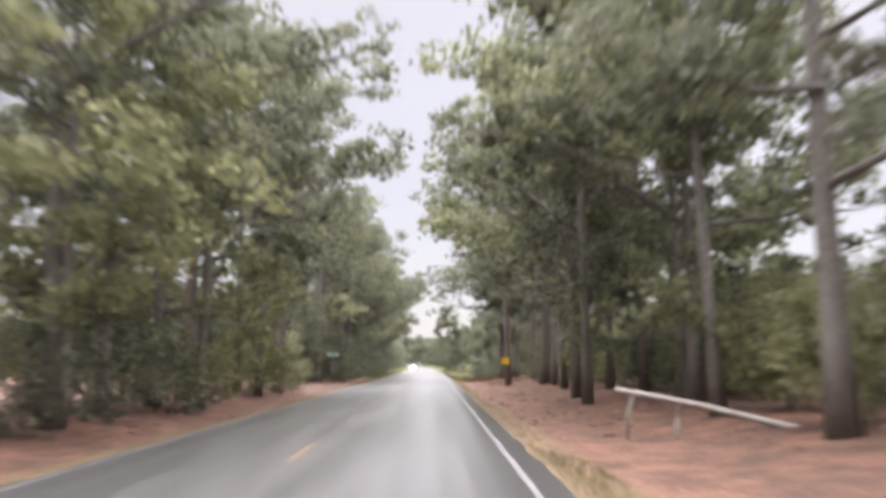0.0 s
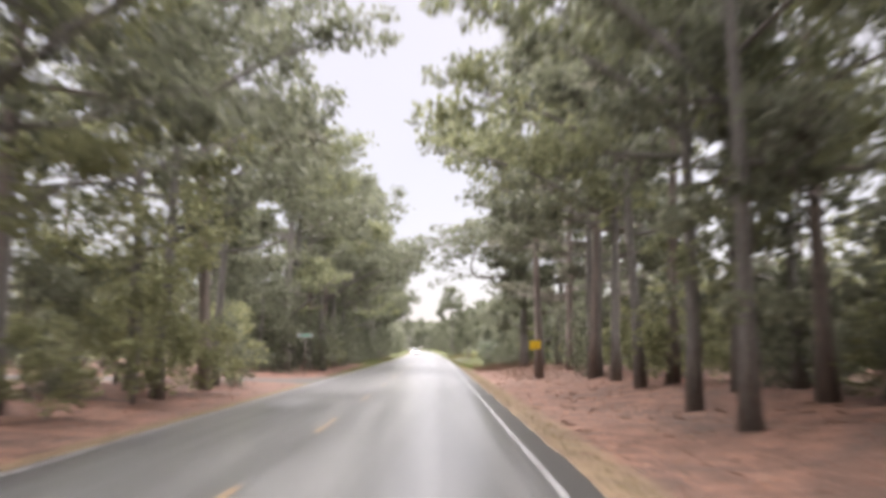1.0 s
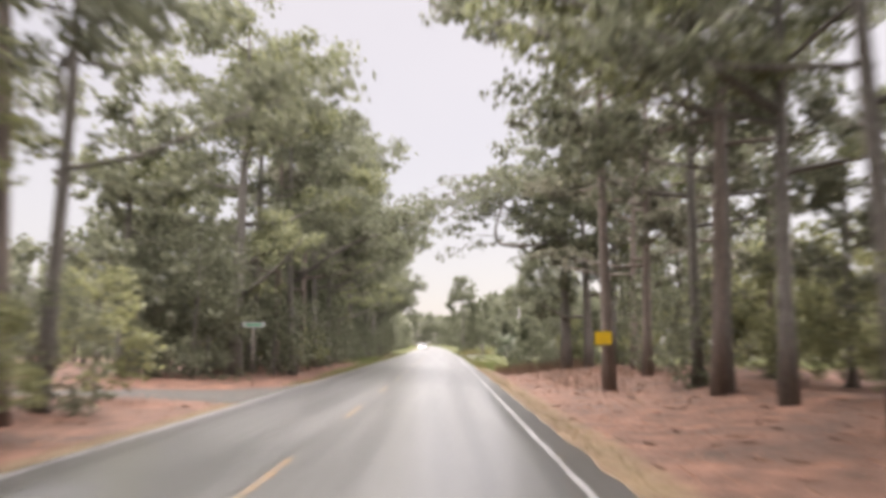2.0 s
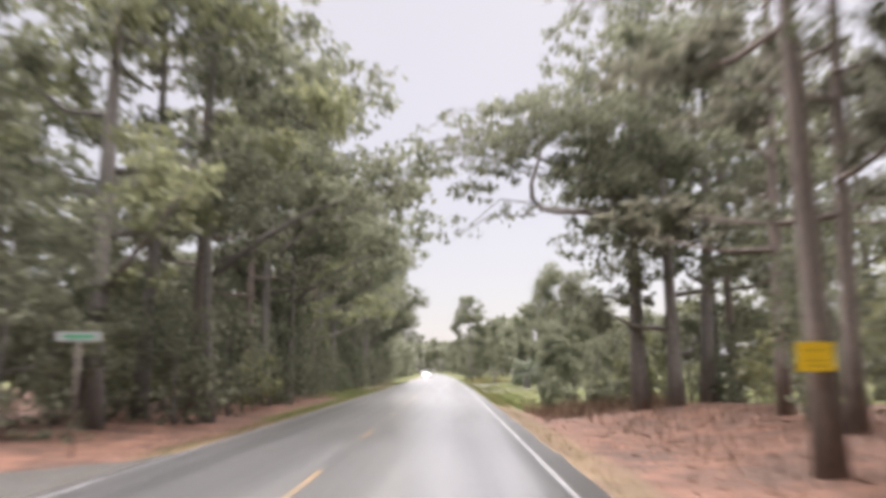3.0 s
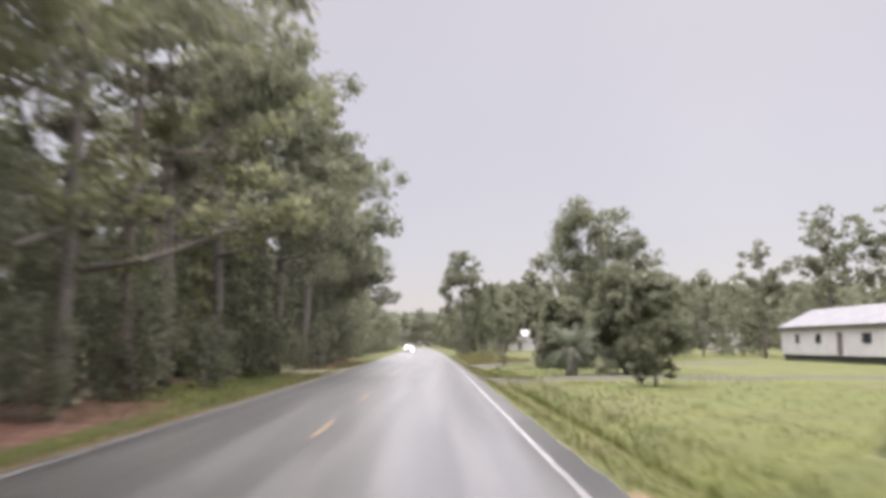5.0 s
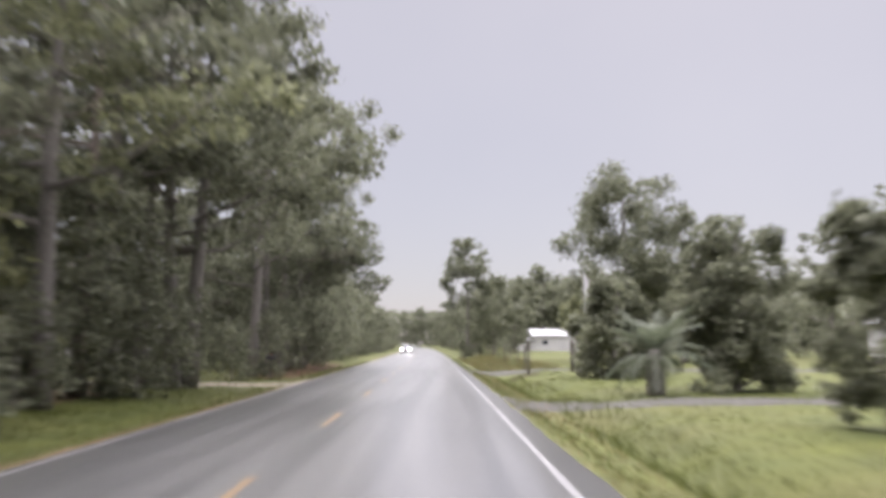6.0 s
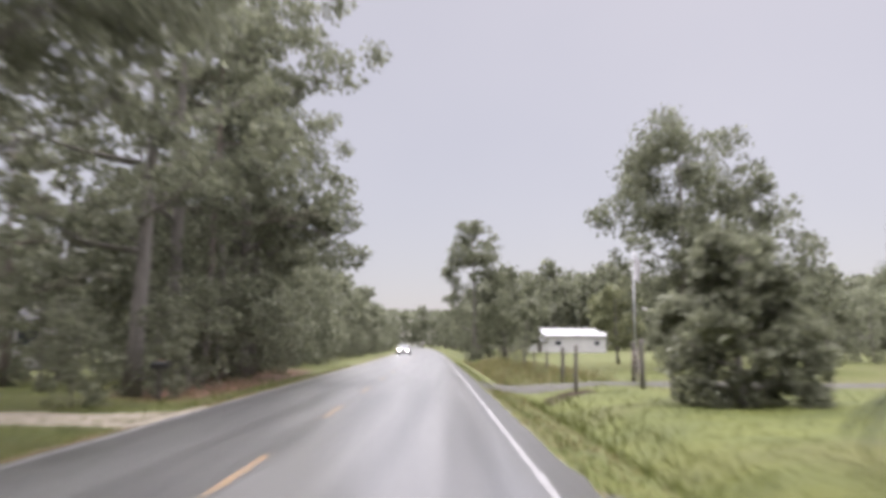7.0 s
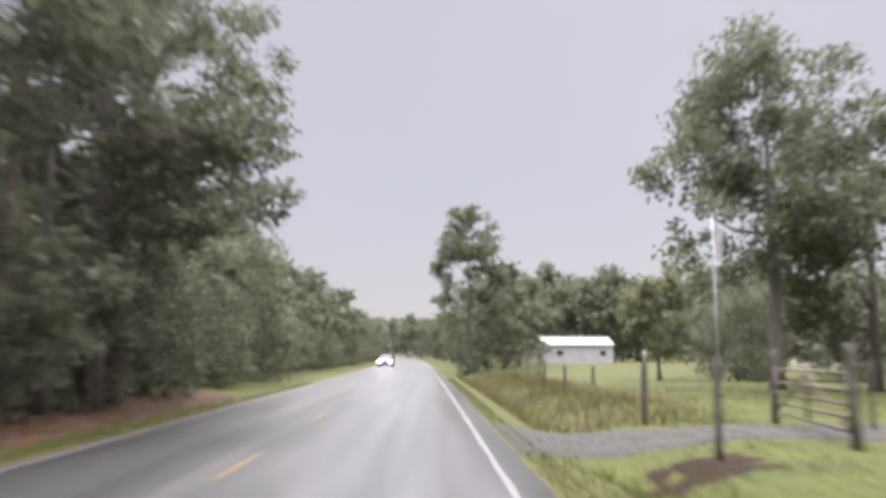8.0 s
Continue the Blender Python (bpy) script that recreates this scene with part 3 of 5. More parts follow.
PROTO = {
    "oak_a": make_tree("oak", 3, 17, 5.6, 9200, 0.30, 0.22, "tall broadleaf tree with a dense green crown", "leaf_oak", leaf=(0.28, 0.16)),
    "oak_b": make_tree("oak", 5, 15, 5.2, 8900, 0.24, 0.16, "broadleaf tree with yellowish green leaves", "leaf_light", leaf=(0.28, 0.16)),
    "oak_c": make_tree("oak", 8, 19, 5.8, 9200, 0.30, 0.30, "tall dark green broadleaf tree", "leaf_dark", leaf=(0.29, 0.16)),
    "oak_back": make_tree("oak", 9, 17, 5.4, 3200, 0.28, 0.26, "broadleaf tree deeper in the wood", "leaf_dark", leaf=(0.55, 0.3)),
    "pine_a": make_tree("pine", 11, 21, 4.4, 4600, 0.225, 0.40, "tall pine with a bare lower trunk", "needle", "bark", (0.42, 0.12)),
    "pine_b": make_tree("pine", 13, 18, 4.0, 4100, 0.22, 0.30, "slender pine with ragged needle clumps", "needle", "bark", (0.42, 0.12)),
    "under": make_tree("dome", 17, 4.4, 2.0, 1280, 0.06, 0.12, "leafy light green understorey sapling", "leaf_light", category="sapling", name="sapling", leaf=(0.3, 0.16)),
    "under_dark": make_tree("dome", 19, 5.0, 2.2, 1280, 0.07, 0.06, "dark green understorey shrub", "leaf_dark", category="shrub", name="shrub", leaf=(0.3, 0.16)),
    "thicket": make_tree("dome", 27, 8.2, 3.3, 5600, 0.11, 0.04, "tall dense dark green thicket at the wood's edge", "leaf_dark", category="shrub", name="shrub", leaf=(0.27, 0.15)),
    "bush": make_tree("dome", 25, 1.7, 0.8, 3000, 0.03, 0.02, "rounded dark roadside bush in the weeds", "leaf_dark", category="bush", name="bush", leaf=(0.13, 0.07)),
    "far": make_tree("dome", 23, 15, 4.8, 1350, 0.24, 0.03, "dark green tree in the dense wood", "leaf_dark", leaf=(1.0, 0.55)),
}
used = set()


def plant(kind, x, y, scale=1.0, turn=0.0, label="", group=""):
    p = PROTO[kind]
    m = pose(x, y, ground_z(x, y) - 0.12, 0, 0, turn)
    if kind in used:
        ob = copy_thing(p, m)
    else:
        used.add(kind)
        ob = p
        ob.matrix_basis = m
    ob.scale = (scale, scale, scale)
    return tagged(ob, label, "", group)


def plant_woods():
    g = random.Random(42)

    def row(side, x, y0, y1, step, kinds, smin, smax, jx, group, skip=(), seed=0):
        g = random.Random(round(x * 100) * 31 + round(y0) * 7 + side + seed)
        y = y0
        while y < y1:
            if not any(a < y < b for a, b in skip):
                xx = side * (x + g.uniform(-jx, jx)) + bend(y)
                plant(g.choice(kinds), xx, y + g.uniform(-1.2, 1.2), g.uniform(smin, smax), g.uniform(0, 360), group=group)
            y += step * g.uniform(0.8, 1.2)

    left_gap = ((55, 68), (133, 136.5))
    row(-1, 10.2, -8, 56, 8.4, ["oak_a", "oak_b", "oak_b", "pine_a", "oak_b"], 0.9, 1.12, 1.5, "roadside wood", left_gap)
    row(-1, 10.2, 67, 160, 5.4, ["oak_c", "pine_a", "oak_c", "pine_b", "oak_a"], 0.88, 1.1, 0.7, "roadside wood", left_gap + ((138.5, 148.5),))
    row(-1, 16.0, -4, 95, 9.0, ["oak_back", "pine_a", "oak_back"], 0.6, 0.8, 1.4, "roadside wood", ((56, 67),))
    row(-1, 16.0, 99, 164, 9.0, ["oak_back", "oak_back", "pine_b"], 0.5, 0.7, 1.4, "roadside wood")
    row(-1, 24.0, -10, 190, 11.0, ["far"], 0.42, 0.68, 2.0, "roadside wood", ((58, 65),))
    row(-1, 9.0, -6, 92, 4.6, ["under", "under_dark", "under"], 0.5, 0.9, 0.6, "woodland undergrowth", ((55, 71),))
    row(-1, 9.4, 92, 156, 4.6, ["under_dark"], 0.5, 0.85, 0.6, "woodland undergrowth", ((133, 136.5),))
    row(-1, 13.8, -6, 94, 5.6, ["under_dark", "under"], 0.8, 1.2, 1.5, "woodland undergrowth", left_gap)
    row(-1, 13.8, 94, 160, 4.0, ["under_dark", "under_dark", "under"], 0.9, 1.4, 1.5, "woodland undergrowth", left_gap)
    row(1, 8.6, -6, 20, 6.6, ["oak_c", "oak_a", "pine_b", "oak_c", "oak_a"], 0.9, 1.1, 1.9, "roadside wood")
    row(1, 9.6, 37, 73, 8.5, ["pine_a", "pine_b", "pine_b", "pine_a"], 0.88, 1.05, 2.0, "roadside wood")
    row(1, 12.5, -4, 80, 7.5, ["pine_a", "oak_back", "pine_b", "pine_b"], 0.5, 0.72, 1.8, "roadside wood")
    row(1, 23.0, -6, 84, 9.0, ["far"], 0.28, 0.5, 2.5, "roadside wood")
    row(1, 10.0, -4, 84, 4.6, ["under_dark", "under"], 0.5, 0.9, 1.6, "woodland undergrowth")
    row(1, 14.5, 8, 74, 6.0, ["under"], 0.9, 1.3, 1.5, "woodland undergrowth")
    row(-1, 11.4, 70, 131, 4.6, ["thicket"], 0.62, 0.95, 0.7, "woodland undergrowth", left_gap)
    row(-1, 12.4, 4, 54, 7.0, ["thicket"], 0.5, 0.75, 0.8, "woodland undergrowth")
    row(1, 12.0, 6, 60, 5.0, ["under", "under_dark", "under"], 0.7, 1.0, 1.0, "woodland undergrowth")
    row(1, 10.8, 8, 64, 3.4, ["under_dark", "under"], 0.32, 0.58, 0.9, "woodland undergrowth")
    row(1, 15.0, 10, 52, 6.0, ["thicket"], 0.55, 0.8, 1.2, "woodland undergrowth")
    # the woods on both sides of the road far ahead
    row(-1, 12.0, 165, 192, 6.0, ["thicket"], 0.95, 1.2, 0.8, "far wood")
    row(-1, 12.5, 190, 430, 8.0, ["far"], 0.5, 0.72, 1.5, "far wood")
    row(-1, 20.0, 168, 430, 9.0, ["far"], 0.6, 0.85, 2.0, "far wood")
    row(-1, 10.2, 160, 330, 5.0, ["under_dark"], 0.6, 1.0, 0.8, "far wood")
    row(1, 8.5, 226, 430, 9.0, ["far"], 0.5, 0.8, 1.5, "far wood")
    row(1, 16.0, 240, 440, 10.0, ["far"], 0.6, 0.9, 2.0, "far wood")
    for i in range(18):
        plant("far", 22 + i * 6.0 + g.uniform(-2, 2), 322 + g.uniform(-6, 8), g.uniform(1.1, 1.5), g.uniform(0, 360), group="far wood")
    for i in range(9):
        plant("far", -50 + i * 7, 452 + g.uniform(-6, 6), g.uniform(0.9, 1.2), g.uniform(0, 360), group="far wood")


plant_woods()

# trees whose limbs reach over the road
for (px, py, ps, pk) in ((-9.8, 141.8, 0.88, "oak_c"), (-10.6, 147.5, 1.0, "oak_c"), (9.8, 81.0, 0.85, "oak_c"), (11.2, 82.5, 0.9, "pine_b"), (15.0, 85.0, 0.8, "oak_a"), (19.0, 86.5, 0.85, "oak_c"), (-10.0, 158.5, 0.9, "oak_c"), (-11.0, 163.5, 0.8, "oak_c"), (-9.8, 149.5, 0.9, "thicket"), (-10.6, 157.0, 1.0, "thicket"), (-11.2, 162.0, 1.05, "thicket"), (-9.4, 50.0, 1.05, "pine_a"), (-9.6, 130.5, 1.0, "oak_c"), (-11.0, 126.0, 0.95, "oak_c"), (8.2, 66.5, 0.9, "pine_b"), (9.0, 72.0, 0.9, "pine_b")):
    plant(pk, px, py, ps, px * 57 % 360, group="roadside wood")
crooked = make_tree("oak", 29, 16, 3.8, 5200, 0.30, 0.42, "roadside oak with a long crooked limb over the road", "leaf_dark", leaf=(0.26, 0.13), tufts=(10, 0.27),
                    more_limbs=[([(-0.3, 0, 7.6), (-2.4, -0.6, 8.9), (-4.6, -1.4, 9.7), (-6.8, -2.2, 9.9), (-8.0, -2.6, 9.5)], [0.10, 0.085, 0.06, 0.035, 0.015]),
                                ([(-0.1, 0, 7.5), (-1.0, -1.6, 7.2), (-2.0, -3.2, 6.85), (-2.7, -4.3, 6.7), (-3.5, -4.6, 6.65), (-4.05, -4.6, 6.75), (-4.34, -4.6, 7.1), (-4.36, -4.6, 7.6), (-4.16, -4.6, 8.2), (-4.0, -4.6, 8.8), (-4.25, -4.5, 9.5)],
                                 [0.14, 0.13, 0.12, 0.11, 0.10, 0.095, 0.085, 0.07, 0.055, 0.045, 0.02])],
                    more_clumps=[(-4.8, -2.4, 10.4, 1.3, 1.3, 0.7), (-6.2, -2.4, 9.6, 1.2, 1.2, 0.6), (-3.6, -2.4, 10.8, 1.4, 1.4, 0.8), (-7.5, -2.4, 9.7, 1.0, 1.0, 0.5), (-6.6, -2.0, 10.6, 1.1, 1.1, 0.5),
                                 (-5.4, -3.4, 8.6, 1.1, 1.1, 0.6), (-2.6, -2.4, 9.4, 1.2, 1.2, 0.6), (-6.2, -3.0, 7.6, 1.0, 1.0, 0.5), (-1.6, -2.4, 8.2, 1.1, 1.1, 0.8), (-1.4, -2.0, 6.4, 1.2, 1.2, 0.9), (-0.9, -1.8, 5.2, 1.1, 1.1, 0.8), (-2.0, -1.9, 5.2, 0.8, 0.8, 0.6)])


def over_tree(px, py, seed, tip_x, tip_z, mat, drop=0.0, low=0):
    """A tall roadside tree with one long limb that reaches over the road to tip_x."""
    r = tip_x - px
    g = random.Random(seed)
    z0 = tip_z - 3.2
    p = [(0, 0, z0), (r * 0.25, -0.2, z0 + 1.3), (r * 0.5, -0.5, z0 + 2.2), (r * 0.78, -0.4, z0 + 2.9 - drop * 0.3), (r, -0.6, z0 + 3.3 - drop)]
    clumps = []
    for u in (0.4, 0.52, 0.64, 0.76, 0.88, 0.97):
        s = g.uniform(1.0, 1.7)
        clumps.append((r * u, -0.4 + g.uniform(-0.8, 0.8), z0 + 1.6 + 1.9 * u + g.uniform(0, 0.6) - drop * u * u, s, s, s * 0.6))
    for k in range(low):  # leafy shoots low on the trunk
        a, q, s = g.uniform(0, 2 * math.pi), g.uniform(0.5, 2.0), g.uniform(0.7, 1.2)
        clumps.append((q * math.cos(a), q * math.sin(a), g.uniform(2.4, 6.4), s, s, s * 0.75))
    ob = make_tree("oak", seed, 18, 5.2, 9500 + low * 160, 0.20, 0.32, "tall roadside tree with limbs over the road", mat, leaf=(0.28, 0.16),
                   more_limbs=[(p, [0.12, 0.10, 0.08, 0.05, 0.025])], more_clumps=clumps)
    ob.matrix_basis = pose(px, py, ground_z(px, py) - 0.15)
    return tagged(ob, group="roadside wood")


for args in ((-8.4, 78.0, 34, -1.3, 8.4, "leaf_dark"), (-8.8, 94.5, 36, -1.7, 8.8, "leaf_dark"), (-10.4, 36.5, 61, -2.0, 14.2, "leaf_dark"), (-9.6, 52.6, 62, -4.8, 11.8, "leaf_dark"),
             (-10.2, 113.0, 63, -5.6, 11.0, "leaf_dark"), (-10.4, 154.6, 64, -4.3, 8.4, "leaf_dark", 3.3), (8.9, 28.5, 66, 0.5, 11.8, "leaf_oak", 0.0, 8), (8.0, 56.5, 68, -0.4, 11.2, "leaf_dark"), (-10.2, 26.0, 69, -1.9, 11.8, "leaf_dark"), (-8.8, 89.0, 73, -0.9, 10.4, "leaf_dark"), (-9.6, 21.0, 71, -1.9, 12.2, "leaf_dark"), (7.9, 22.5, 72, 0.8, 12.3, "leaf_oak", 0.0, 8), (-8.6, 31.5, 74, -1.8, 9.6, "leaf_dark"), (-9.0, 43.5, 75, -2.2, 12.4, "leaf_dark"), (6.3, 33.0, 76, 1.2, 9.8, "leaf_dark", 0.0, 8), (8.8, 40.5, 77, 0.9, 12.2, "leaf_dark", 0.0, 8), (7.6, 47.0, 78, 0.0, 11.6, "leaf_dark"), (8.4, 60.5, 79, -0.6, 13.0, "leaf_dark"), (7.9, 52.0, 80, 0.2, 10.2, "leaf_oak"), (6.6, 37.5, 70, 0.4, 10.6, "leaf_oak", 0.0, 8), (8.4, 26.0, 82, 0.7, 9.0, "leaf_dark", 0.0, 8), (11.2, 84.5, 85, 6.0, 10.6, "leaf_dark"), (-10.6, 128.4, 87, -4.3, 11.6, "leaf_dark")):
    over_tree(*args)
crooked.matrix_basis = pose(6.95, 80.1, ground_z(6.95, 80.1) - 0.15)


def hang_sprays(tree, seed, count, reach, along, low, high, mat, leaves):
    """Thin drooping twigs with loose, see-through sprays of leaves on the road side of a tree."""
    g = random.Random(seed)
    clumps = []
    for i in range(count):
        u = (i + g.random()) / count
        x = -reach * (0.28 + 0.72 * u)
        y = along + g.uniform(-1.8, 2.2)
        z = low + (high - low) * g.random() ** 0.8
        if tree is crooked and -5.6 < x < -2.6 and z < 8.9:  # the bend of the bare limb stays clear
            z += 2.7
        top = min(high + 0.6, z + g.uniform(0.5, 1.4))
        p = [(x * 0.55, y * 0.4, top), (x * 0.8, y * 0.75, top - 0.05), (x * 0.95, y * 0.95, z + 0.25), (x, y, z)]
        v, f = tube(p, [0.035, 0.026, 0.016, 0.006], 5)
        part("limb", mesh_of("limb", v, f, M["bark_grey"], True), None, tree)
        for k in range(4):
            s = g.uniform(0.34, 0.62)
            clumps.append((x * (1 - 0.12 * k) + g.uniform(-0.3, 0.3), y + g.uniform(-0.3, 0.3), z + 0.22 * k + g.uniform(-0.1, 0.2), s, s, s * 0.55))
    part("crown", leaf_mesh("crown", clumps, leaves, 0.24, 0.09, M[mat], seed, 0.3, 0.45, 4, 0.5), None, tree)


hang_sprays(crooked, 91, 40, 8.2, -3.6, 5.6, 10.4, "leaf_dark", 4400)

edge_oak = make_tree("oak", 83, 14.0, 4.4, 8200, 0.26, 0.13, "dark oak with low limbs at the wood's edge", "leaf_dark", leaf=(0.27, 0.14), tufts=(8, 0.30),
                     more_clumps=[(-2.6, -1.0, 6.6, 1.5, 1.5, 1.0), (-3.0, 0.2, 8.4, 1.7, 1.7, 1.2), (-1.4, -1.8, 7.4, 1.7, 1.7, 1.2), (0.0, -2.2, 9.2, 1.9, 1.9, 1.3), (-0.8, 0.0, 5.2, 1.3, 1.3, 0.9), (-2.2, 0.6, 10.0, 1.6, 1.6, 1.1), (-4.2, -0.3, 8.5, 1.2, 1.2, 0.8), (-4.0, 0.3, 10.2, 1.2, 1.2, 0.8), (-3.7, -0.7, 6.6, 1.0, 1.0, 0.7), (-1.4, 0.2, 4.2, 1.0, 1.0, 0.7)])
edge_oak.matrix_basis = pose(8.0, 79.6, ground_z(8.0, 79.6) - 0.15, 0, 0, 20)
tagged(edge_oak, group="roadside wood")
hang_sprays(edge_oak, 93, 18, 5.4, -0.4, 4.4, 8.4, "leaf_dark", 2200)

# single trees on the open side
big = make_tree("dome", 31, 16.2, 5.2, 19000, 0.32, 0.34, "tall spreading oak standing in the pasture", "leaf_dark", leaf=(0.32, 0.18),
                more_clumps=[(-4.3, -1.0, 8.2, 1.3, 1.3, 1.0), (-3.6, 1.5, 7.2, 1.2, 1.2, 0.9), (-2.0, -2.0, 7.0, 1.5, 1.5, 1.1), (0.5, -2.5, 7.4, 1.8, 1.6, 1.2), (0, 0, 10, 2.5, 2.5, 3.0), (2.5, -2.0, 7.0, 1.8, 1.6, 1.3), (-0.5, -1.0, 6.0, 1.8, 1.5, 1.0), (1.5, 0.5, 5.4, 1.6, 1.5, 1.0)])
big.matrix_basis = pose(16.2, 170.0, -0.2, 0, 0, 30)
big_low = make_tree("dome", 33, 12.4, 4.6, 8000, 0.3, 0.22, "spreading dark oak behind the farm gate", "leaf_dark", leaf=(0.36, 0.2))
big_low.matrix_basis = pose(21.5, 171.5, -0.2, 0, 0, 80)
midtree = make_tree("dome", 37, 15.8, 4.2, 12000, 0.26, 0.02, "tall dense tree beside the road", "leaf_dark", leaf=(0.36, 0.2))
midtree.matrix_basis = pose(3.9, 212.0, -0.2)
round_tree = make_tree("dome", 41, 5.0, 2.0, 9000, 0.16, 0.06, "wide bushy tree with leaves down to the grass", "leaf_dark", leaf=(0.26, 0.15))
round_tree.matrix_basis = pose(8.35, 138.5, -0.2)
magnolia = make_tree("dome", 43, 5.8, 2.0, 15000, 0.14, 0.05, "dark evergreen tree with foliage down to the grass", "leaf_dark", leaf=(0.22, 0.13),
                     more_clumps=[(1.1 * math.cos(k * 1.13), 1.1 * math.sin(k * 1.13), 0.9 + 0.75 * (k % 3), 0.85, 0.85, 0.7) for k in range(14)])
magnolia.matrix_basis = pose(10.2, 127.5, -0.2)
small_yard = make_tree("dome", 47, 4.2, 1.2, 6500, 0.07, 0.14, "small dark yard tree on a thin trunk", "leaf_dark", leaf=(0.2, 0.11))
small_yard.matrix_basis = pose(8.3, 114.4, -0.15)
pasture_tree = make_tree("dome", 53, 7.4, 2.2, 5200, 0.14, 0.24, "olive green tree with a loose crown across the pasture", "leaf_oak", leaf=(0.3, 0.16))
pasture_tree.matrix_basis = pose(15.1, 186.0, -0.2)
for (px, py, ps, pk) in ((27, 184, 0.5, "far"), (34, 188, 0.55, "far"), (44, 174, 0.95, "oak_back"), (51, 171, 1.0, "oak_back"), (59, 168, 1.0, "oak_back"), 
                         (66, 168, 0.9, "far"), (24, 190, 0.5, "far"), (76, 160, 0.9, "far"), (86, 150, 0.95, "far"), (48, 158, 0.8, "oak_back"), (38, 178, 0.75, "oak_back"),
                         (8, 222, 0.55, "far"), (42, 190, 0.5, "far"), (50, 186, 0.52, "far"), (57, 182, 0.5, "far"), (33, 200, 0.45, "far"), (62, 178, 0.5, "far"), (30, 220, 0.5, "far"), (19.5, 184, 0.72, "thicket"), (22.6, 186, 0.8, "thicket"), (26.0, 183.5, 0.7, "thicket"), (29.4, 185.5, 0.78, "thicket"), (38, 222, 0.55, "far"), (46, 215, 0.6, "far")):
    plant(pk, px, py, ps, px * 37 % 360, group="trees behind the pasture")
for i, px in enumerate((22.0, 25.5, 38.0, 41.5, 45.5, 49.0, 52.5, 56.5, 60.0, 63.5, 67.5, 71.0)):
    plant("under_dark", px, 196 + 3.0 * math.sin(i * 1.9), 1.15 + 0.25 * math.sin(i * 2.7), i * 71 % 360, group="trees behind the pasture")
for (px, py, ps, pk) in ((-13.6, 68.8, 1.0, "under_dark"), (-15.5, 74.0, 0.45, "oak_back")):
    plant(pk, px, py, ps, px * 41 % 360, group="roadside wood")
for (px, py, ps, pk) in ((4.8, 90.1, 0.95, "bush"), (5.6, 88.9, 0.62, "bush"), (7.0, 88.4, 0.95, "bush"), (8.2, 87.6, 1.05, "bush"), (9.6, 89.2, 1.1, "bush"), (11.4, 88.0, 0.46, "under"), (13.4, 90.0, 0.42, "under_dark"),
                         (16.0, 91.0, 0.45, "under"), (6.2, 85.6, 0.7, "bush"), (6.8, 84.0, 0.66, "under_dark"), (8.3, 84.5, 0.74, "under"), (9.8, 83.6, 0.72, "under_dark"), (11.4, 83.4, 0.8, "under_dark"), (13.6, 83.5, 0.9, "under"), (-10.0, 56.4, 0.85, "under"),
                         (8.9, 125.2, 0.18, "under_dark"), (5.8, 178.0, 0.3, "under"), (6.8, 186.0, 0.4, "under_dark"), (5.2, 158.5, 0.2, "under")):
    plant(pk, px, py, ps, px * 61 % 360, group="roadside bushes")


def scatter_cards(name, regions, label, category, mat, seed, length, width, upright, zmax=None):
    """A thick growth of small cards over stretches of ground (x0, x1, y0, y1, count, height)."""
    g = np.random.default_rng(seed)
    vs = []
    for x0, x1, y0, y1, n, h in regions:
        for _ in range(n):
            y = g.uniform(y0, y1)
            x = g.uniform(x0, x1) + bend(y)
            z = ground_z(x, y)
            if zmax:
                z += h * g.random() ** 0.7
            a = g.uniform(0, 2 * math.pi)
            ln, wd = length * g.uniform(0.5, 1.4), width * g.uniform(0.6, 1.3)
            if upright:
                hh = h * g.uniform(0.4, 1.2)
                dx, dy = math.cos(a) * wd, math.sin(a) * wd
                lx, ly = g.normal() * 0.3 * hh, g.normal() * 0.3 * hh
                vs += [(x - dx, y - dy, z - 0.03), (x + dx, y + dy, z - 0.03), (x + lx + dx * 0.2, y + ly + dy * 0.2, z + hh), (x + lx - dx * 0.2, y + ly - dy * 0.2, z + hh)]
            else:
                t = g.normal(size=3)
                if not zmax:
                    t[2] *= 0.25
                t /= np.linalg.norm(t)
                s = np.cross(t, g.normal(size=3))
                s /= np.linalg.norm(s)
                c = np.array((x, y, z + (0 if zmax else 0.02)))
                vs += [tuple(c - t * ln), tuple(c + s * wd), tuple(c + t * ln), tuple(c - s * wd)]
    faces = [(i, i + 1, i + 2, i + 3) for i in range(0, len(vs), 4)]
    return tagged(new(name, mesh_of(name, vs, faces, mat)), label, category, kind="stuff")


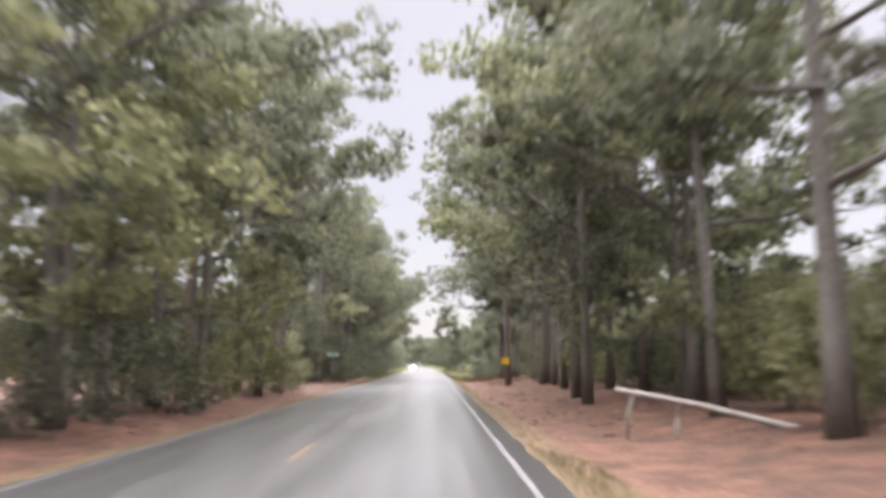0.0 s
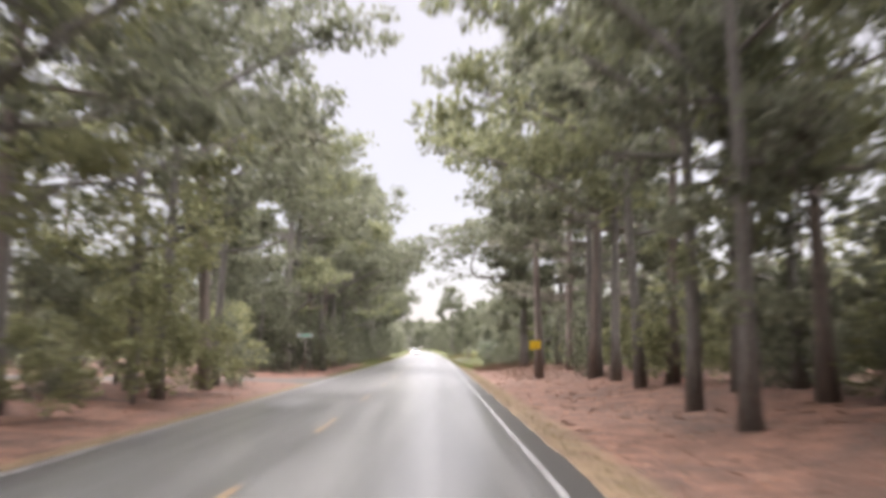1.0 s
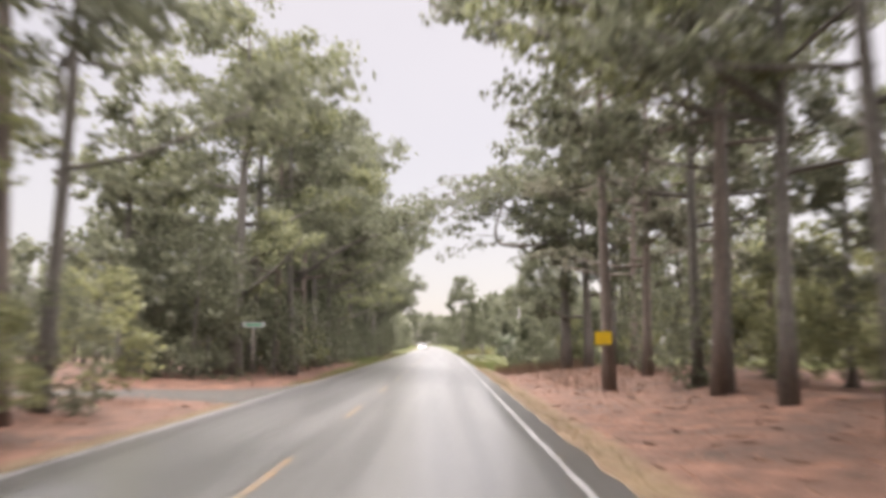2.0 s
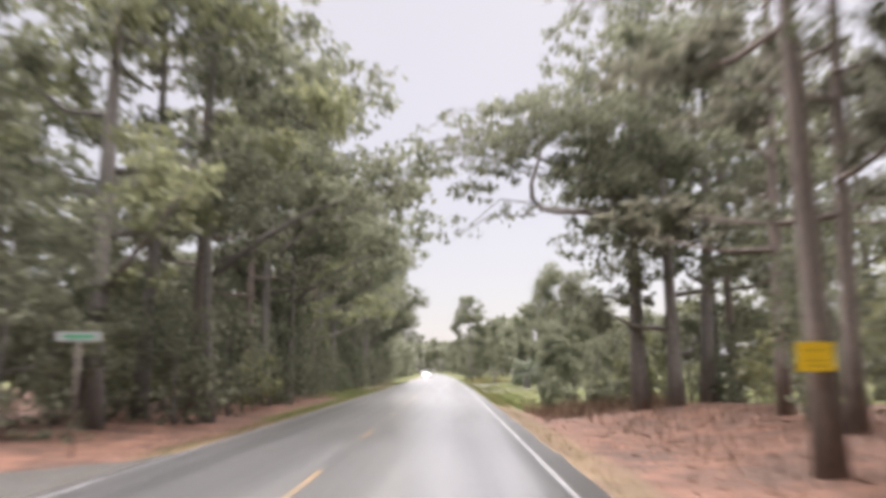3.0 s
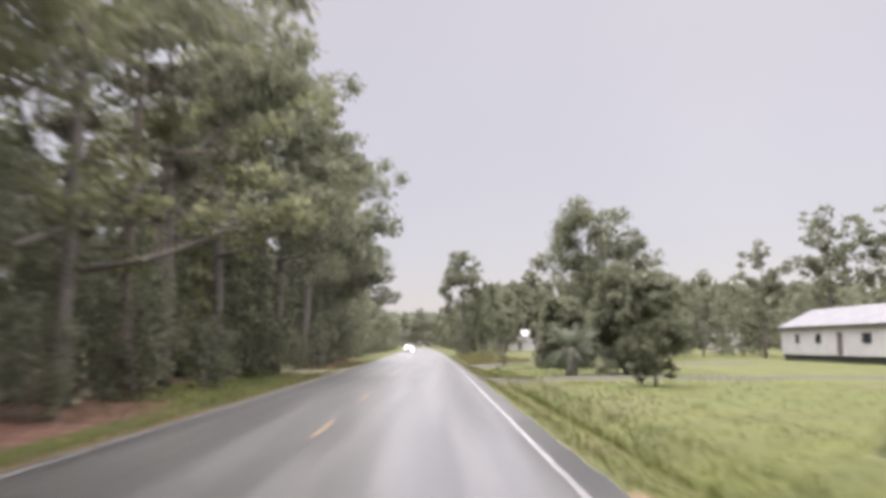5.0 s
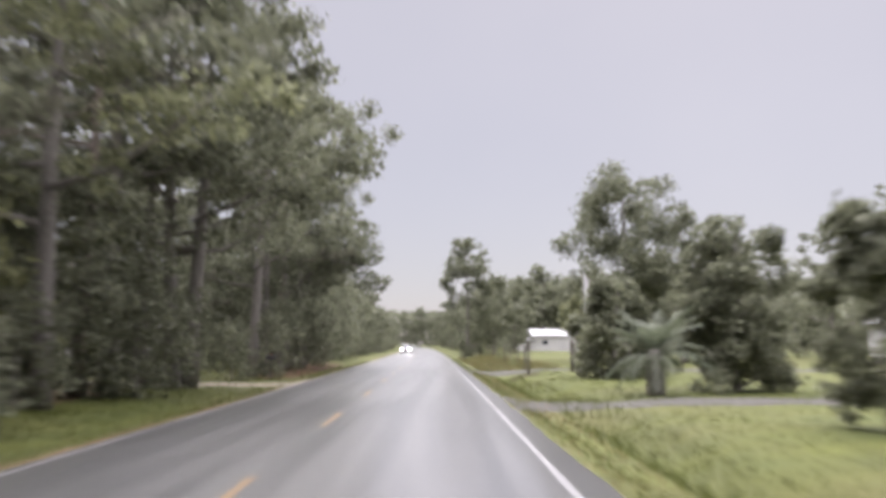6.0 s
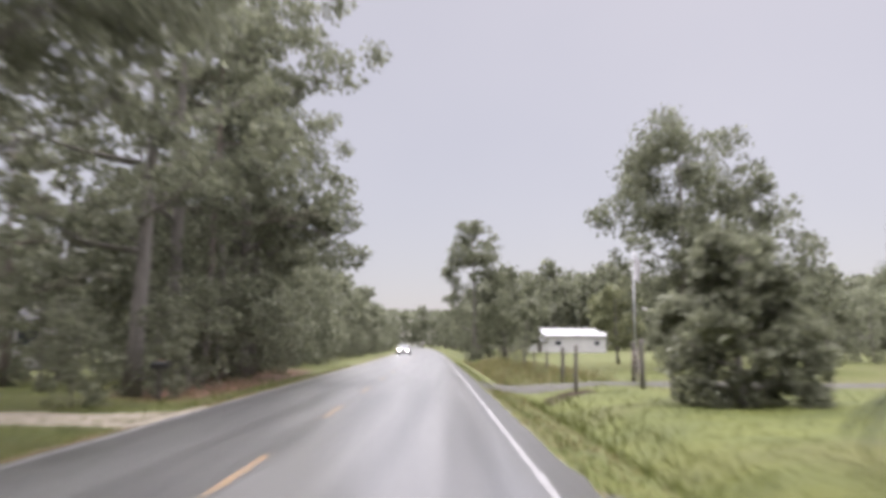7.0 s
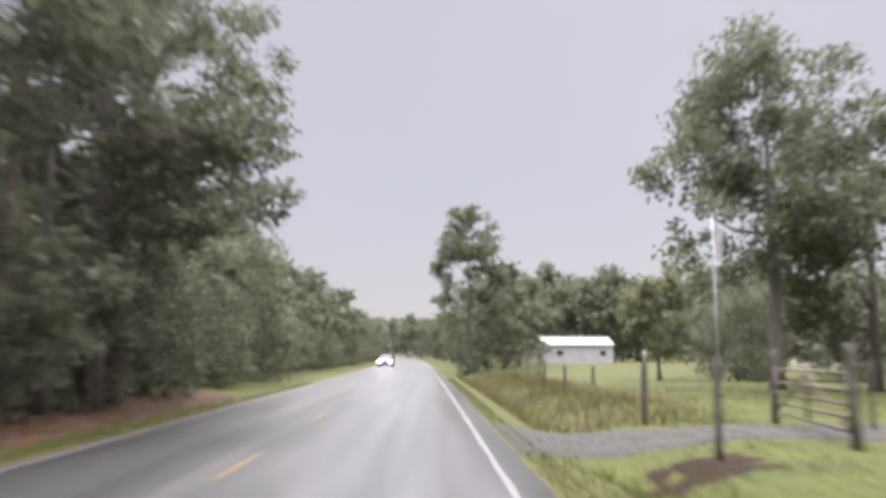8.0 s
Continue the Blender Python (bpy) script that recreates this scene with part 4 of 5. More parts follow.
def make_deep_wood():
    """The low, uncountable growth behind the roadside rows: many thin stems with loose crowns."""
    g = random.Random(61)
    spots = []
    for x0, x1, y0, y1, n in ((-48, -19, -25, 57, 120), (-48, -19, 66, 195, 190), (-62, -54, 52, 72, 16), (17.5, 40, -25, 48, 90), (17.5, 30, 48, 72, 26)):
        spots += [(g.uniform(x0, x1), g.uniform(y0, y1)) for _ in range(n)]
    runs, blobs = [], []
    for x, y in spots:
        h, z = g.uniform(5.0, 7.6), ground_z(x, y)
        dx, dy = g.uniform(-0.4, 0.4), g.uniform(-0.4, 0.4)
        runs.append(([(x, y, z - 0.2), (x + dx * 0.4, y + dy * 0.4, z + h * 0.5), (x + dx, y + dy, z + h * 0.9)], [0.13, 0.09, 0.03]))
        for k in range(5):
            u = g.uniform(0.18, 0.95)
            r = g.uniform(0.9, 1.7) * (1.15 - 0.5 * u)
            blobs.append((x + g.uniform(-1.4, 1.4), y + g.uniform(-1.4, 1.4), z + h * u, r, r, r * 0.7))
    v, f = tubes(runs, 5)
    wood = tagged(new("deep_wood", mesh_of("deep_wood", v, f, M["bark_grey"], True)), "dark tangled growth deep in the roadside woods", "woods", kind="stuff")
    part("foliage", leaf_mesh("foliage", blobs, 52000, 0.46, 0.25, M["leaf_dark"], 61, 0.3, 0.45, 3, 0.55), None, wood)


make_deep_wood()
scatter_cards("distant_woods", [(92, 120, 90, 330, 4500, 15), (20, 130, 332, 350, 5500, 20), (-140, -46, 200, 460, 4000, 14), (-80, 60, 462, 490, 4000, 16), (28, 90, 440, 470, 2500, 16)],
              "distant grey-green wood along the horizon", "woods", M["leaf_dark"], 63, 1.5, 0.8, False, True)
scatter_cards("verge_grass", [(2.1, 2.6, 88, 190, 3500, 0.10), (2.4, 7.0, 92, 150, 9000, 0.10), (3.3, 4.9, 92, 146, 3500, 0.24), (3.2, 8.0, 151, 200, 5000, 0.38), (-6.6, -5.9, 66, 180, 3500, 0.14), (-9.5, -6.6, 100, 165, 5000, 0.14),
                              (7.0, 16, 92, 175, 6500, 0.12)],
              "green roadside grass with taller weeds", "grass", M["grass"], 65, 0.1, 0.012, True)
scatter_cards("dry_verge_grass", [(2.0, 3.0, -4, 16, 2600, 0.13), (2.0, 2.8, 16, 90, 3200, 0.08), (-6.6, -5.9, -4, 64, 2200, 0.07), (3.2, 8.5, 152, 200, 6500, 0.42), (2.1, 3.3, 90, 147, 2600, 0.11), (-7.0, -5.9, 66, 160, 1800, 0.10), (8, 20, 150, 190, 1500, 0.16)],
              "dry yellow grass along the road edge", "grass", M["dry_grass"], 67, 0.1, 0.010, True)
scatter_cards("pine_straw", [(2.9, 9.5, -4, 84, 7000, 0), (-12, -6.3, -4, 100, 5000, 0)], "fallen rust-coloured pine straw and leaves", "leaf litter", M["straw"], 69, 0.055, 0.012, False)
scatter_cards("fallen_twigs", [(2.9, 9.0, 20, 84, 600, 0), (-11, -6.4, -4, 60, 300, 0)], "dark fallen twigs and bark on the pine straw", "twigs", M["dead"], 73, 0.22, 0.022, False)
scatter_cards("dead_brush", [(3.2, 8.5, 79, 88, 2600, 0.55), (4.5, 9, 60, 80, 900, 0.4)], "brown dead weeds at the wood's edge", "weeds", M["dead"], 71, 0.1, 0.012, True)


# ---- things along the road ----
def cylinder(x0, y0, z0, x1, y1, z1, r0, r1, mat, name, sides=10):
    v, f = tube([(x0, y0, z0), (x1, y1, z1)], [r0, r1], sides)
    return mesh_of(name, v, f, mat, True)


def make_post(x, y, h, r, label, lean=0.0, category="post", group=""):
    """A weathered round post with a chamfered top, set in the ground."""
    g = ground_z(x, y)
    post = thing("post", x, y, g, 0, label, category, group)
    v, f = tube([(0, 0, -0.3), (lean * 0.4, 0, h * 0.4), (lean * 0.8, 0.01, h * 0.85), (lean, 0, h - 0.03), (lean, 0, h)], [r * 1.05, r, r * 0.97, r * 0.95, r * 0.7], 10)
    part("shaft", mesh_of("shaft", v, f, M["wood_grey"], True), None, post)
    return post


make_post(5.0, 145.9, 1.72, 0.062, "weathered wooden post beside the gravel driveway", 0.03)
make_post(7.6, 146.4, 1.85, 0.092, "thick weathered wooden gate post", -0.04, group="gate posts")
make_post(8.6, 152.2, 1.8, 0.092, "thick weathered wooden gate post", 0.03, group="gate posts")
make_post(9.5, 149.4, 1.5, 0.05, "thin wooden fence post in the pasture", 0.02, group="pasture fence posts")
make_post(5.5, 152.6, 1.6, 0.08, "weathered wooden fence post among the weeds", 0.02, group="pasture fence posts")
for i, yy in enumerate((161, 167, 173, 180, 187, 195)):
    make_post(6.4 + 0.05 * i + bend(yy), yy, 1.3, 0.06, "weathered wooden fence post among the weeds", 0.03 - 0.012 * i, group="pasture fence posts")
for i, (xx, yy) in enumerate(((10.8, 146.2), (13.8, 145.9), (16.8, 145.6))):
    make_post(xx, yy, 1.3, 0.05, "thin wooden fence post in the pasture", 0.02, group="pasture fence posts")


def make_gate():
    """A five-rail tubular farm gate across the driveway."""
    x0, y0, x1, y1 = 7.68, 146.75, 8.5, 151.85
    g = ground_z(8.1, 149.3) + 0.16
    ln = math.hypot(x1 - x0, y1 - y0)
    gate = thing("farm_gate", x0, y0, g, math.degrees(math.atan2(y1 - y0, x1 - x0)), "closed brown tubular farm gate between two posts", "gate")
    for z in (0.08, 0.32, 0.55, 0.80, 1.10):
        part("rail", cylinder(0, 0, z, ln, 0, z, 0.03, 0.03, M["rusty_pipe"], "rail"), None, gate)
    for x in (0.03, ln * 0.5, ln - 0.03):
        part("upright", cylinder(x, 0, 0.04, x, 0, 1.16 if x != ln * 0.5 else 1.3, 0.036, 0.036, M["rusty_pipe"], "upright"), None, gate)
    for a, b in ((0.03, ln * 0.5), (ln - 0.03, ln * 0.5)):
        part("brace", cylinder(a, 0.02, 0.10, b, 0.02, 1.08, 0.022, 0.022, M["rusty_pipe"], "brace"), None, gate)
    for z in (0.25, 0.95):
        part("hinge", boxed(-0.05, 0, z, 0.16, 0.05, 0.06, 0.008), M["galvanised"], gate, "steel hinge strap")
    part("latch", boxed(ln + 0.04, 0, 0.72, 0.16, 0.04, 0.05, 0.008), M["galvanised"], gate, "steel latch")


make_gate()


def make_flagpole():
    x, y = 11.7, 165.0
    pole = thing("flagpole", x, y, ground_z(x, y), 0, "pale metal flagpole with a limp pale flag", "flagpole")
    part("footing", cylinder(0, 0, -0.1, 0, 0, 0.12, 0.2, 0.18, M["gravel"], "footing", 12), None, pole, "round concrete footing")
    part("shaft", cylinder(0, 0, 0.1, 0, 0, 7.4, 0.065, 0.045, M["grey_pole"], "shaft", 10), None, pole)
    bm = bmesh.new()
    bmesh.ops.create_uvsphere(bm, u_segments=10, v_segments=6, radius=0.07)
    bmesh.ops.translate(bm, vec=(0, 0, 7.45), verts=bm.verts)
    part("finial", bm, M["galvanised"], pole, "round metal finial")
    verts, n = [], 12
    for i in range(n + 1):
        u = i / n
        for j in range(9):
            w = j / 8
            verts.append((0.05 + 0.36 * w + 0.05 * math.sin(9 * w + 3 * u), 0.09 * math.sin(11 * w + 1.5 * u), 7.2 - 1.55 * u - 0.5 * w * (1 - 0.3 * u)))
    for i in range(n + 1):
        for j in range(9):
            v = verts[i * 9 + j]
            verts.append((v[0], v[1] + 0.008, v[2]))
    o = (n + 1) * 9
    faces = [(i * 9 + j, i * 9 + j + 1, (i + 1) * 9 + j + 1, (i + 1) * 9 + j) for i in range(n) for j in range(8)]
    faces += [tuple(reversed([q + o for q in f])) for f in faces]
    part("flag", mesh_of("flag", verts, faces, M["flag_cloth"], True), None, pole, "limp wet pale grey cloth")


make_flagpole()


def make_yellow_sign():
    """A flat sheet nailed to the road side of a pine trunk."""
    x, y = 5.62, 62.4
    g = ground_z(x, y)
    sign = thing("road_sign", x, y, g, 2, "plain yellow sign nailed to a pine trunk", "sign")
    plate = part("plate", boxed(0, 0, 1.80 - g, 0.60, 0.006, 0.46, 0.002), M["sign_yellow"], sign, "flat yellow sheet")
    for z in (1.90, 1.74, 1.66):
        part("lettering", boxed(0, -0.006, z - g, 0.38 if z > 1.7 else 0.28, 0.003, 0.035), M["sign_bar"], plate, "dull unreadable line")
    part("batten", boxed(0.12, 0.028, 1.80 - g, 0.06, 0.05, 0.5, 0.006), M["wood_grey"], sign, "grey wooden batten")
    for z in (1.97, 1.63):
        part("nail", cylinder(0.12, -0.012, z - g, 0.12, 0.06, z - g, 0.012, 0.012, M["galvanised"], "nail", 6), None, sign)
    plant("pine_a", x + 0.16, y + 0.33, 0.95, 90, group="roadside wood")


M["sign_bar"] = material("faded_sign_print", (0.62, 0.42, 0.03), (0.55, 0.37, 0.03), 0.5, 5.0)
make_yellow_sign()


def make_street_sign():
    x, y = -7.95, 66.8
    g = ground_z(x, y)
    sign = thing("street_sign", x, y, g, 8, "street name sign on a thin steel post", "sign")
    part("post", cylinder(0, 0, -0.3, 0, 0, 2.35, 0.024, 0.024, M["rusty_pipe"], "post"), None, sign)
    part("bracket", boxed(0, 0, 2.38, 0.07, 0.05, 0.08, 0.006), M["galvanised"], sign)
    blade = part("name_plate", boxed(0, 0, 2.51, 0.92, 0.008, 0.2, 0.003), M["sign_pale"], sign, "pale flat name plate")
    part("lettering", boxed(0, -0.006, 2.51, 0.62, 0.003, 0.08), M["sign_green"], blade, "unreadable line of print")


M["sign_pale"] = material("weathered_sign_face", (0.24, 0.25, 0.245), (0.19, 0.20, 0.195), 0.45, 4.0)
make_street_sign()


def make_mailbox(x, y, turn, height, label, mat):
    g = ground_z(x, y)
    boxy = thing("mailbox", x, y, g, turn, label, "mailbox", "mailboxes")
    part("post", boxed(0, 0, height / 2 - 0.15, 0.09, 0.09, height + 0.3, 0.008), M["wood_grey"], boxy, "square wooden post")
    part("arm", boxed(0, 0, height - 0.03, 0.14, 0.46, 0.06, 0.008), M["wood_grey"], boxy)
    prof = [(-0.085, 0.0), (-0.085, 0.11)] + [(0.085 * math.cos(a), 0.11 + 0.085 * math.sin(a)) for a in [math.pi - i * math.pi / 8 for i in range(1, 8)]] + [(0.085, 0.11), (0.085, 0.0)]
    verts = [(px, yy, height + pz) for yy in (-0.25, 0.25) for px, pz in prof]
    n = len(prof)
    faces = [(i, (i + 1) % n, n + (i + 1) % n, n + i) for i in range(n)] + [tuple(reversed(range(n))), tuple(range(n, 2 * n))]
    body = part("body", mesh_of("body", verts, faces, M[mat]), None, boxy)
    part("door", boxed(0, -0.257, height + 0.085, 0.15, 0.012, 0.16, 0.004), M[mat], body)
    part("flag", boxed(0.094, 0.02, height + 0.15, 0.006, 0.05, 0.16, 0.002), M["sign_red"], body, "small red flag")


M["sign_red"] = material("red_paint", (0.45, 0.05, 0.04), (0.38, 0.04, 0.035), 0.5, 5.0)
make_mailbox(-8.3 + bend(141), 141.0, 90, 1.0, "dark mailbox on a wooden post in the grass", "black_paint")
make_mailbox(8.0, 143.8, 10, 0.78, "dark metal box on a short post in the pasture", "black_paint")


def make_log():
    log = thing("fallen_log", 5.0, 19.2, ground_z(5.0, 19.2), 0, "pale fallen tree trunk leaning among the trees", "log")
    pts = [(-0.5, 0.3, 1.15), (0.2, 0.1, 1.02), (1.3, -0.3, 0.80), (2.4, -0.6, 0.52), (3.6, -1.0, 0.22), (4.4, -1.2, 0.0)]
    v, f = tube(pts, [0.05, 0.06, 0.07, 0.075, 0.09, 0.10], 9)
    part("trunk", mesh_of("trunk", v, f, M["log"], True), None, log)
    v, f = tube([(0.9, -0.15, 0.86), (0.75, -0.35, 0.4), (0.7, -0.4, -0.12)], [0.05, 0.045, 0.04], 7)
    part("branch_stub", mesh_of("branch_stub", v, f, M["log"], True), None, log)
    v, f = tube([(-0.1, 0.2, 1.06), (-0.2, 0.35, 0.5), (-0.22, 0.4, -0.12)], [0.045, 0.04, 0.04], 7)
    part("branch_stub", mesh_of("branch_stub", v, f, M["log"], True), None, log)


make_log()


def make_palm():
    """A squat feathery palm with a thick stubbly trunk and arching fronds."""
    g = random.Random(5)
    x, y = 6.9, 125.6
    palm = thing("palm", x, y, ground_z(x, y) - 0.05, 0, "squat palm with a thick trunk and drooping fronds", "palm")
    pts = [(0, 0, -0.1), (0.02, 0, 0.3), (0.03, 0, 0.8), (0.0, 0, 1.25), (0.0, 0, 1.5)]
    v, f = tube(pts, [0.34, 0.27, 0.27, 0.30, 0.16], 12)
    trunk = part("trunk", mesh_of("trunk", v, f, M["bark_grey"], True), None, palm)
    stub = bmesh.new()
    box(stub, 0, 0, 0, 0.05, 0.09, 0.16, 0.012)
    stub_mesh = bpy.data.meshes.new("leaf_base")
    stub.to_mesh(stub_mesh)
    stub.free()
    stub_mesh.materials.append(M["bark_grey"])
    for i in range(46):
        a, z = i * 2.4, 0.1 + 1.2 * i / 46
        ob = new("leaf_base", stub_mesh)
        ob.parent = trunk
        ob.matrix_basis = Matrix.Translation((math.cos(a) * 0.28, math.sin(a) * 0.28, z)) @ Matrix.Rotation(a, 4, "Z") @ Matrix.Rotation(radians(35), 4, "Y")
    for i in range(34):
        a = i * 2.399 + g.uniform(-0.2, 0.2)
        rise = radians(g.uniform(-5, 78))
        ln = g.uniform(1.75, 2.35)
        sag = (0.35 + 0.75 * math.cos(rise)) * g.uniform(0.7, 1.2)
        verts, faces, spine = [], [], []
        for k in range(13):
            u = k / 12
            r = ln * (math.cos(rise) * (u - 0.2 * u ** 3) + 0.3 * math.sin(rise) * u * u)
            z = 1.35 + ln * math.sin(rise) * u - sag * u * u
            spine.append(Vector((math.cos(a) * r, math.sin(a) * r, z)))
        vv, ff = tube(spine, [0.022 * (1 - 0.8 * k / 12) for k in range(13)], 4)
        verts, faces = list(vv), list(ff)
        side = Vector((-math.sin(a), math.cos(a), 0))
        for k in range(2, 13):
            for half in (0, 0.5):
                p = spine[k] if not half or k == 12 else (spine[k] + spine[k + 1]) / 2
                d = (spine[k] - spine[k - 1]).normalized()
                w = 0.42 * math.sin(math.pi * min(1, 0.15 + 0.8 * k / 12)) + 0.08
                for s in (-1, 1):
                    tip = p + side * s * w * 0.8 + d * w * 0.6 + Vector((0, 0, -0.28 * w - 0.05))
                    o = len(verts)
                    verts += [p + d * 0.02, p - d * 0.02, (p + tip) / 2 - d * 0.012 + Vector((0, 0, 0.03)), tip, (p + tip) / 2 + d * 0.012 + Vector((0, 0, 0.03))]
                    faces.append((o, o + 1, o + 2, o + 3, o + 4))
        part("frond", mesh_of("frond", verts, faces, M["palm_leaf"]), None, palm)


make_palm()


def gable_house(name, x, y, turn, length, width, wall_h, roof_h, label, wall_mat, roof_mat, openings, raised=0.0, category="house", group=""):
    """A house with thick walls, window and door openings as built pieces, and a pitched roof with eaves."""
    g = -0.05
    house = thing(name, x, y, g, turn, label, category, group)
    t = 0.14
    z0 = raised
    for nm, cx, cy, sx, sy in (("wall", 0, -width / 2 + t / 2, length, t), ("wall", 0, width / 2 - t / 2, length, t),
                               ("wall", -length / 2 + t / 2, 0, t, width - 2 * t), ("wall", length / 2 - t / 2, 0, t, width - 2 * t)):
        part(nm, boxed(cx, cy, z0 + wall_h / 2, sx, sy, wall_h), M[wall_mat], house)
    if raised:
        # solid black block: the shade of the open gap underneath, put in as colour
        part("underfloor_shade", boxed(0, 0, raised / 2 - 0.05, length - 0.3, width - 0.3, raised + 0.1), M["black_paint"], house, "black block in place of the shade under the floor")
    e = 0.3
    half = width / 2 + e
    verts = [(-length / 2 - e, -half, z0 + wall_h - 0.04), (length / 2 + e, -half, z0 + wall_h - 0.04), (length / 2 + e, 0, z0 + wall_h + roof_h), (-length / 2 - e, 0, z0 + wall_h + roof_h),
             (-length / 2 - e, half, z0 + wall_h - 0.04), (length / 2 + e, half, z0 + wall_h - 0.04)]
    verts += [(a, b, c + 0.1) for a, b, c in verts]
    faces = [(0, 3, 2, 1), (3, 4, 5, 2), (6, 7, 8, 9), (9, 8, 11, 10), (0, 1, 7, 6), (4, 10, 11, 5), (0, 6, 9, 3), (3, 9, 10, 4), (1, 2, 8, 7), (2, 5, 11, 8)]
    part("roof", mesh_of("roof", verts, faces, M[roof_mat]), None, house)
    for s in (-1, 1):
        xx = s * (length / 2 - 0.04)
        vv = [(xx, -width / 2, z0 + wall_h), (xx, width / 2, z0 + wall_h), (xx, 0, z0 + wall_h + roof_h * 0.93), (xx - s * 0.1, -width / 2, z0 + wall_h), (xx - s * 0.1, width / 2, z0 + wall_h), (xx - s * 0.1, 0, z0 + wall_h + roof_h * 0.93)]
        part("gable", mesh_of("gable", vv, [(0, 1, 2), (5, 4, 3), (0, 3, 4, 1), (1, 4, 5, 2), (2, 5, 3, 0)], M[wall_mat]), None, house)
    for kind, side, along, zc, w, h in openings:
        # side: front or back wall (-1, 1) along the length, or an end wall (-2, 2)
        if abs(side) == 1:
            cx, cy, sx, sy = along, side * (width / 2), w, 0.06
            ins = (cx, cy + side * 0.02, w - 0.14, 0.05)
        else:
            s = side // 2
            cx, cy, sx, sy = s * length / 2, along, 0.06, w
            ins = (cx + s * 0.02, cy, 0.05, w - 0.14)
        if kind == "window":
            win = part("window", boxed(cx, cy, z0 + zc, sx, sy, h, 0.01), M["white_siding"], house)
            part("pane", boxed(ins[0], ins[1], z0 + zc, ins[2], ins[3], h - 0.14), M["window_glass"], win, "dark glass pane")
        else:
            part("door", boxed(cx, cy, z0 + zc, sx, sy, h, 0.01), M["wood_grey"], house, "dark door")
    return house


gable_house("white_house", 37.9, 152.5, 90, 25.0, 6.8, 2.6, 1.75, "long white house with a pale grey roof across the lawn", "white_siding", "grey_roof",
            [("window", 1, -8.5, 1.5, 1.2, 1.0), ("window", 1, -4.0, 1.5, 1.6, 1.0), ("door", 1, 0.5, 1.05, 0.95, 2.0), ("window", 1, 4.5, 1.5, 1.2, 1.0), ("window", 1, 8.8, 1.5, 1.0, 1.0), ("window", 2, 0.0, 1.5, 1.4, 1.0)], 0.6)
gable_house("white_shed", 26.5, 284.0, 4, 12.5, 7.5, 3.3, 1.5, "white metal farm building beyond the field", "white_siding", "white_metal",
            [("window", -1, -3.5, 1.9, 1.3, 1.0), ("window", -1, 4.4, 1.9, 1.2, 1.0)], 0, "shed")
gable_house("small_shed", 19.0, 281.0, 4, 3.6, 3.0, 2.1, 0.9, "small pale outbuilding beside the white shed", "white_siding", "grey_roof", [("door", -1, 0.4, 1.0, 0.9, 1.9)], 0, "shed")
gable_house("farmhouse", 66.0, 270.0, 80, 12.0, 7.0, 2.8, 2.2, "small white farmhouse far across the pasture", "white_siding", "grey_roof",
            [("window", -2, -2.0, 1.6, 1.1, 1.3), ("window", -2, 2.0, 1.6, 1.1, 1.3), ("door", 1, 1.0, 1.05, 1.0, 2.1), ("window", 1, -3.0, 1.6, 1.1, 1.3)], 0)
gable_house("grey_house", -27.0, 163.0, 20, 10.0, 6.5, 2.7, 1.8, "pale grey house half hidden behind the trees", "white_siding", "grey_roof",
            [("window", -1, -2.5, 1.6, 1.2, 1.2), ("door", -1, 0.6, 1.05, 1.0, 2.1), ("window", -1, 3.2, 1.6, 1.2, 1.2)], 0.2)


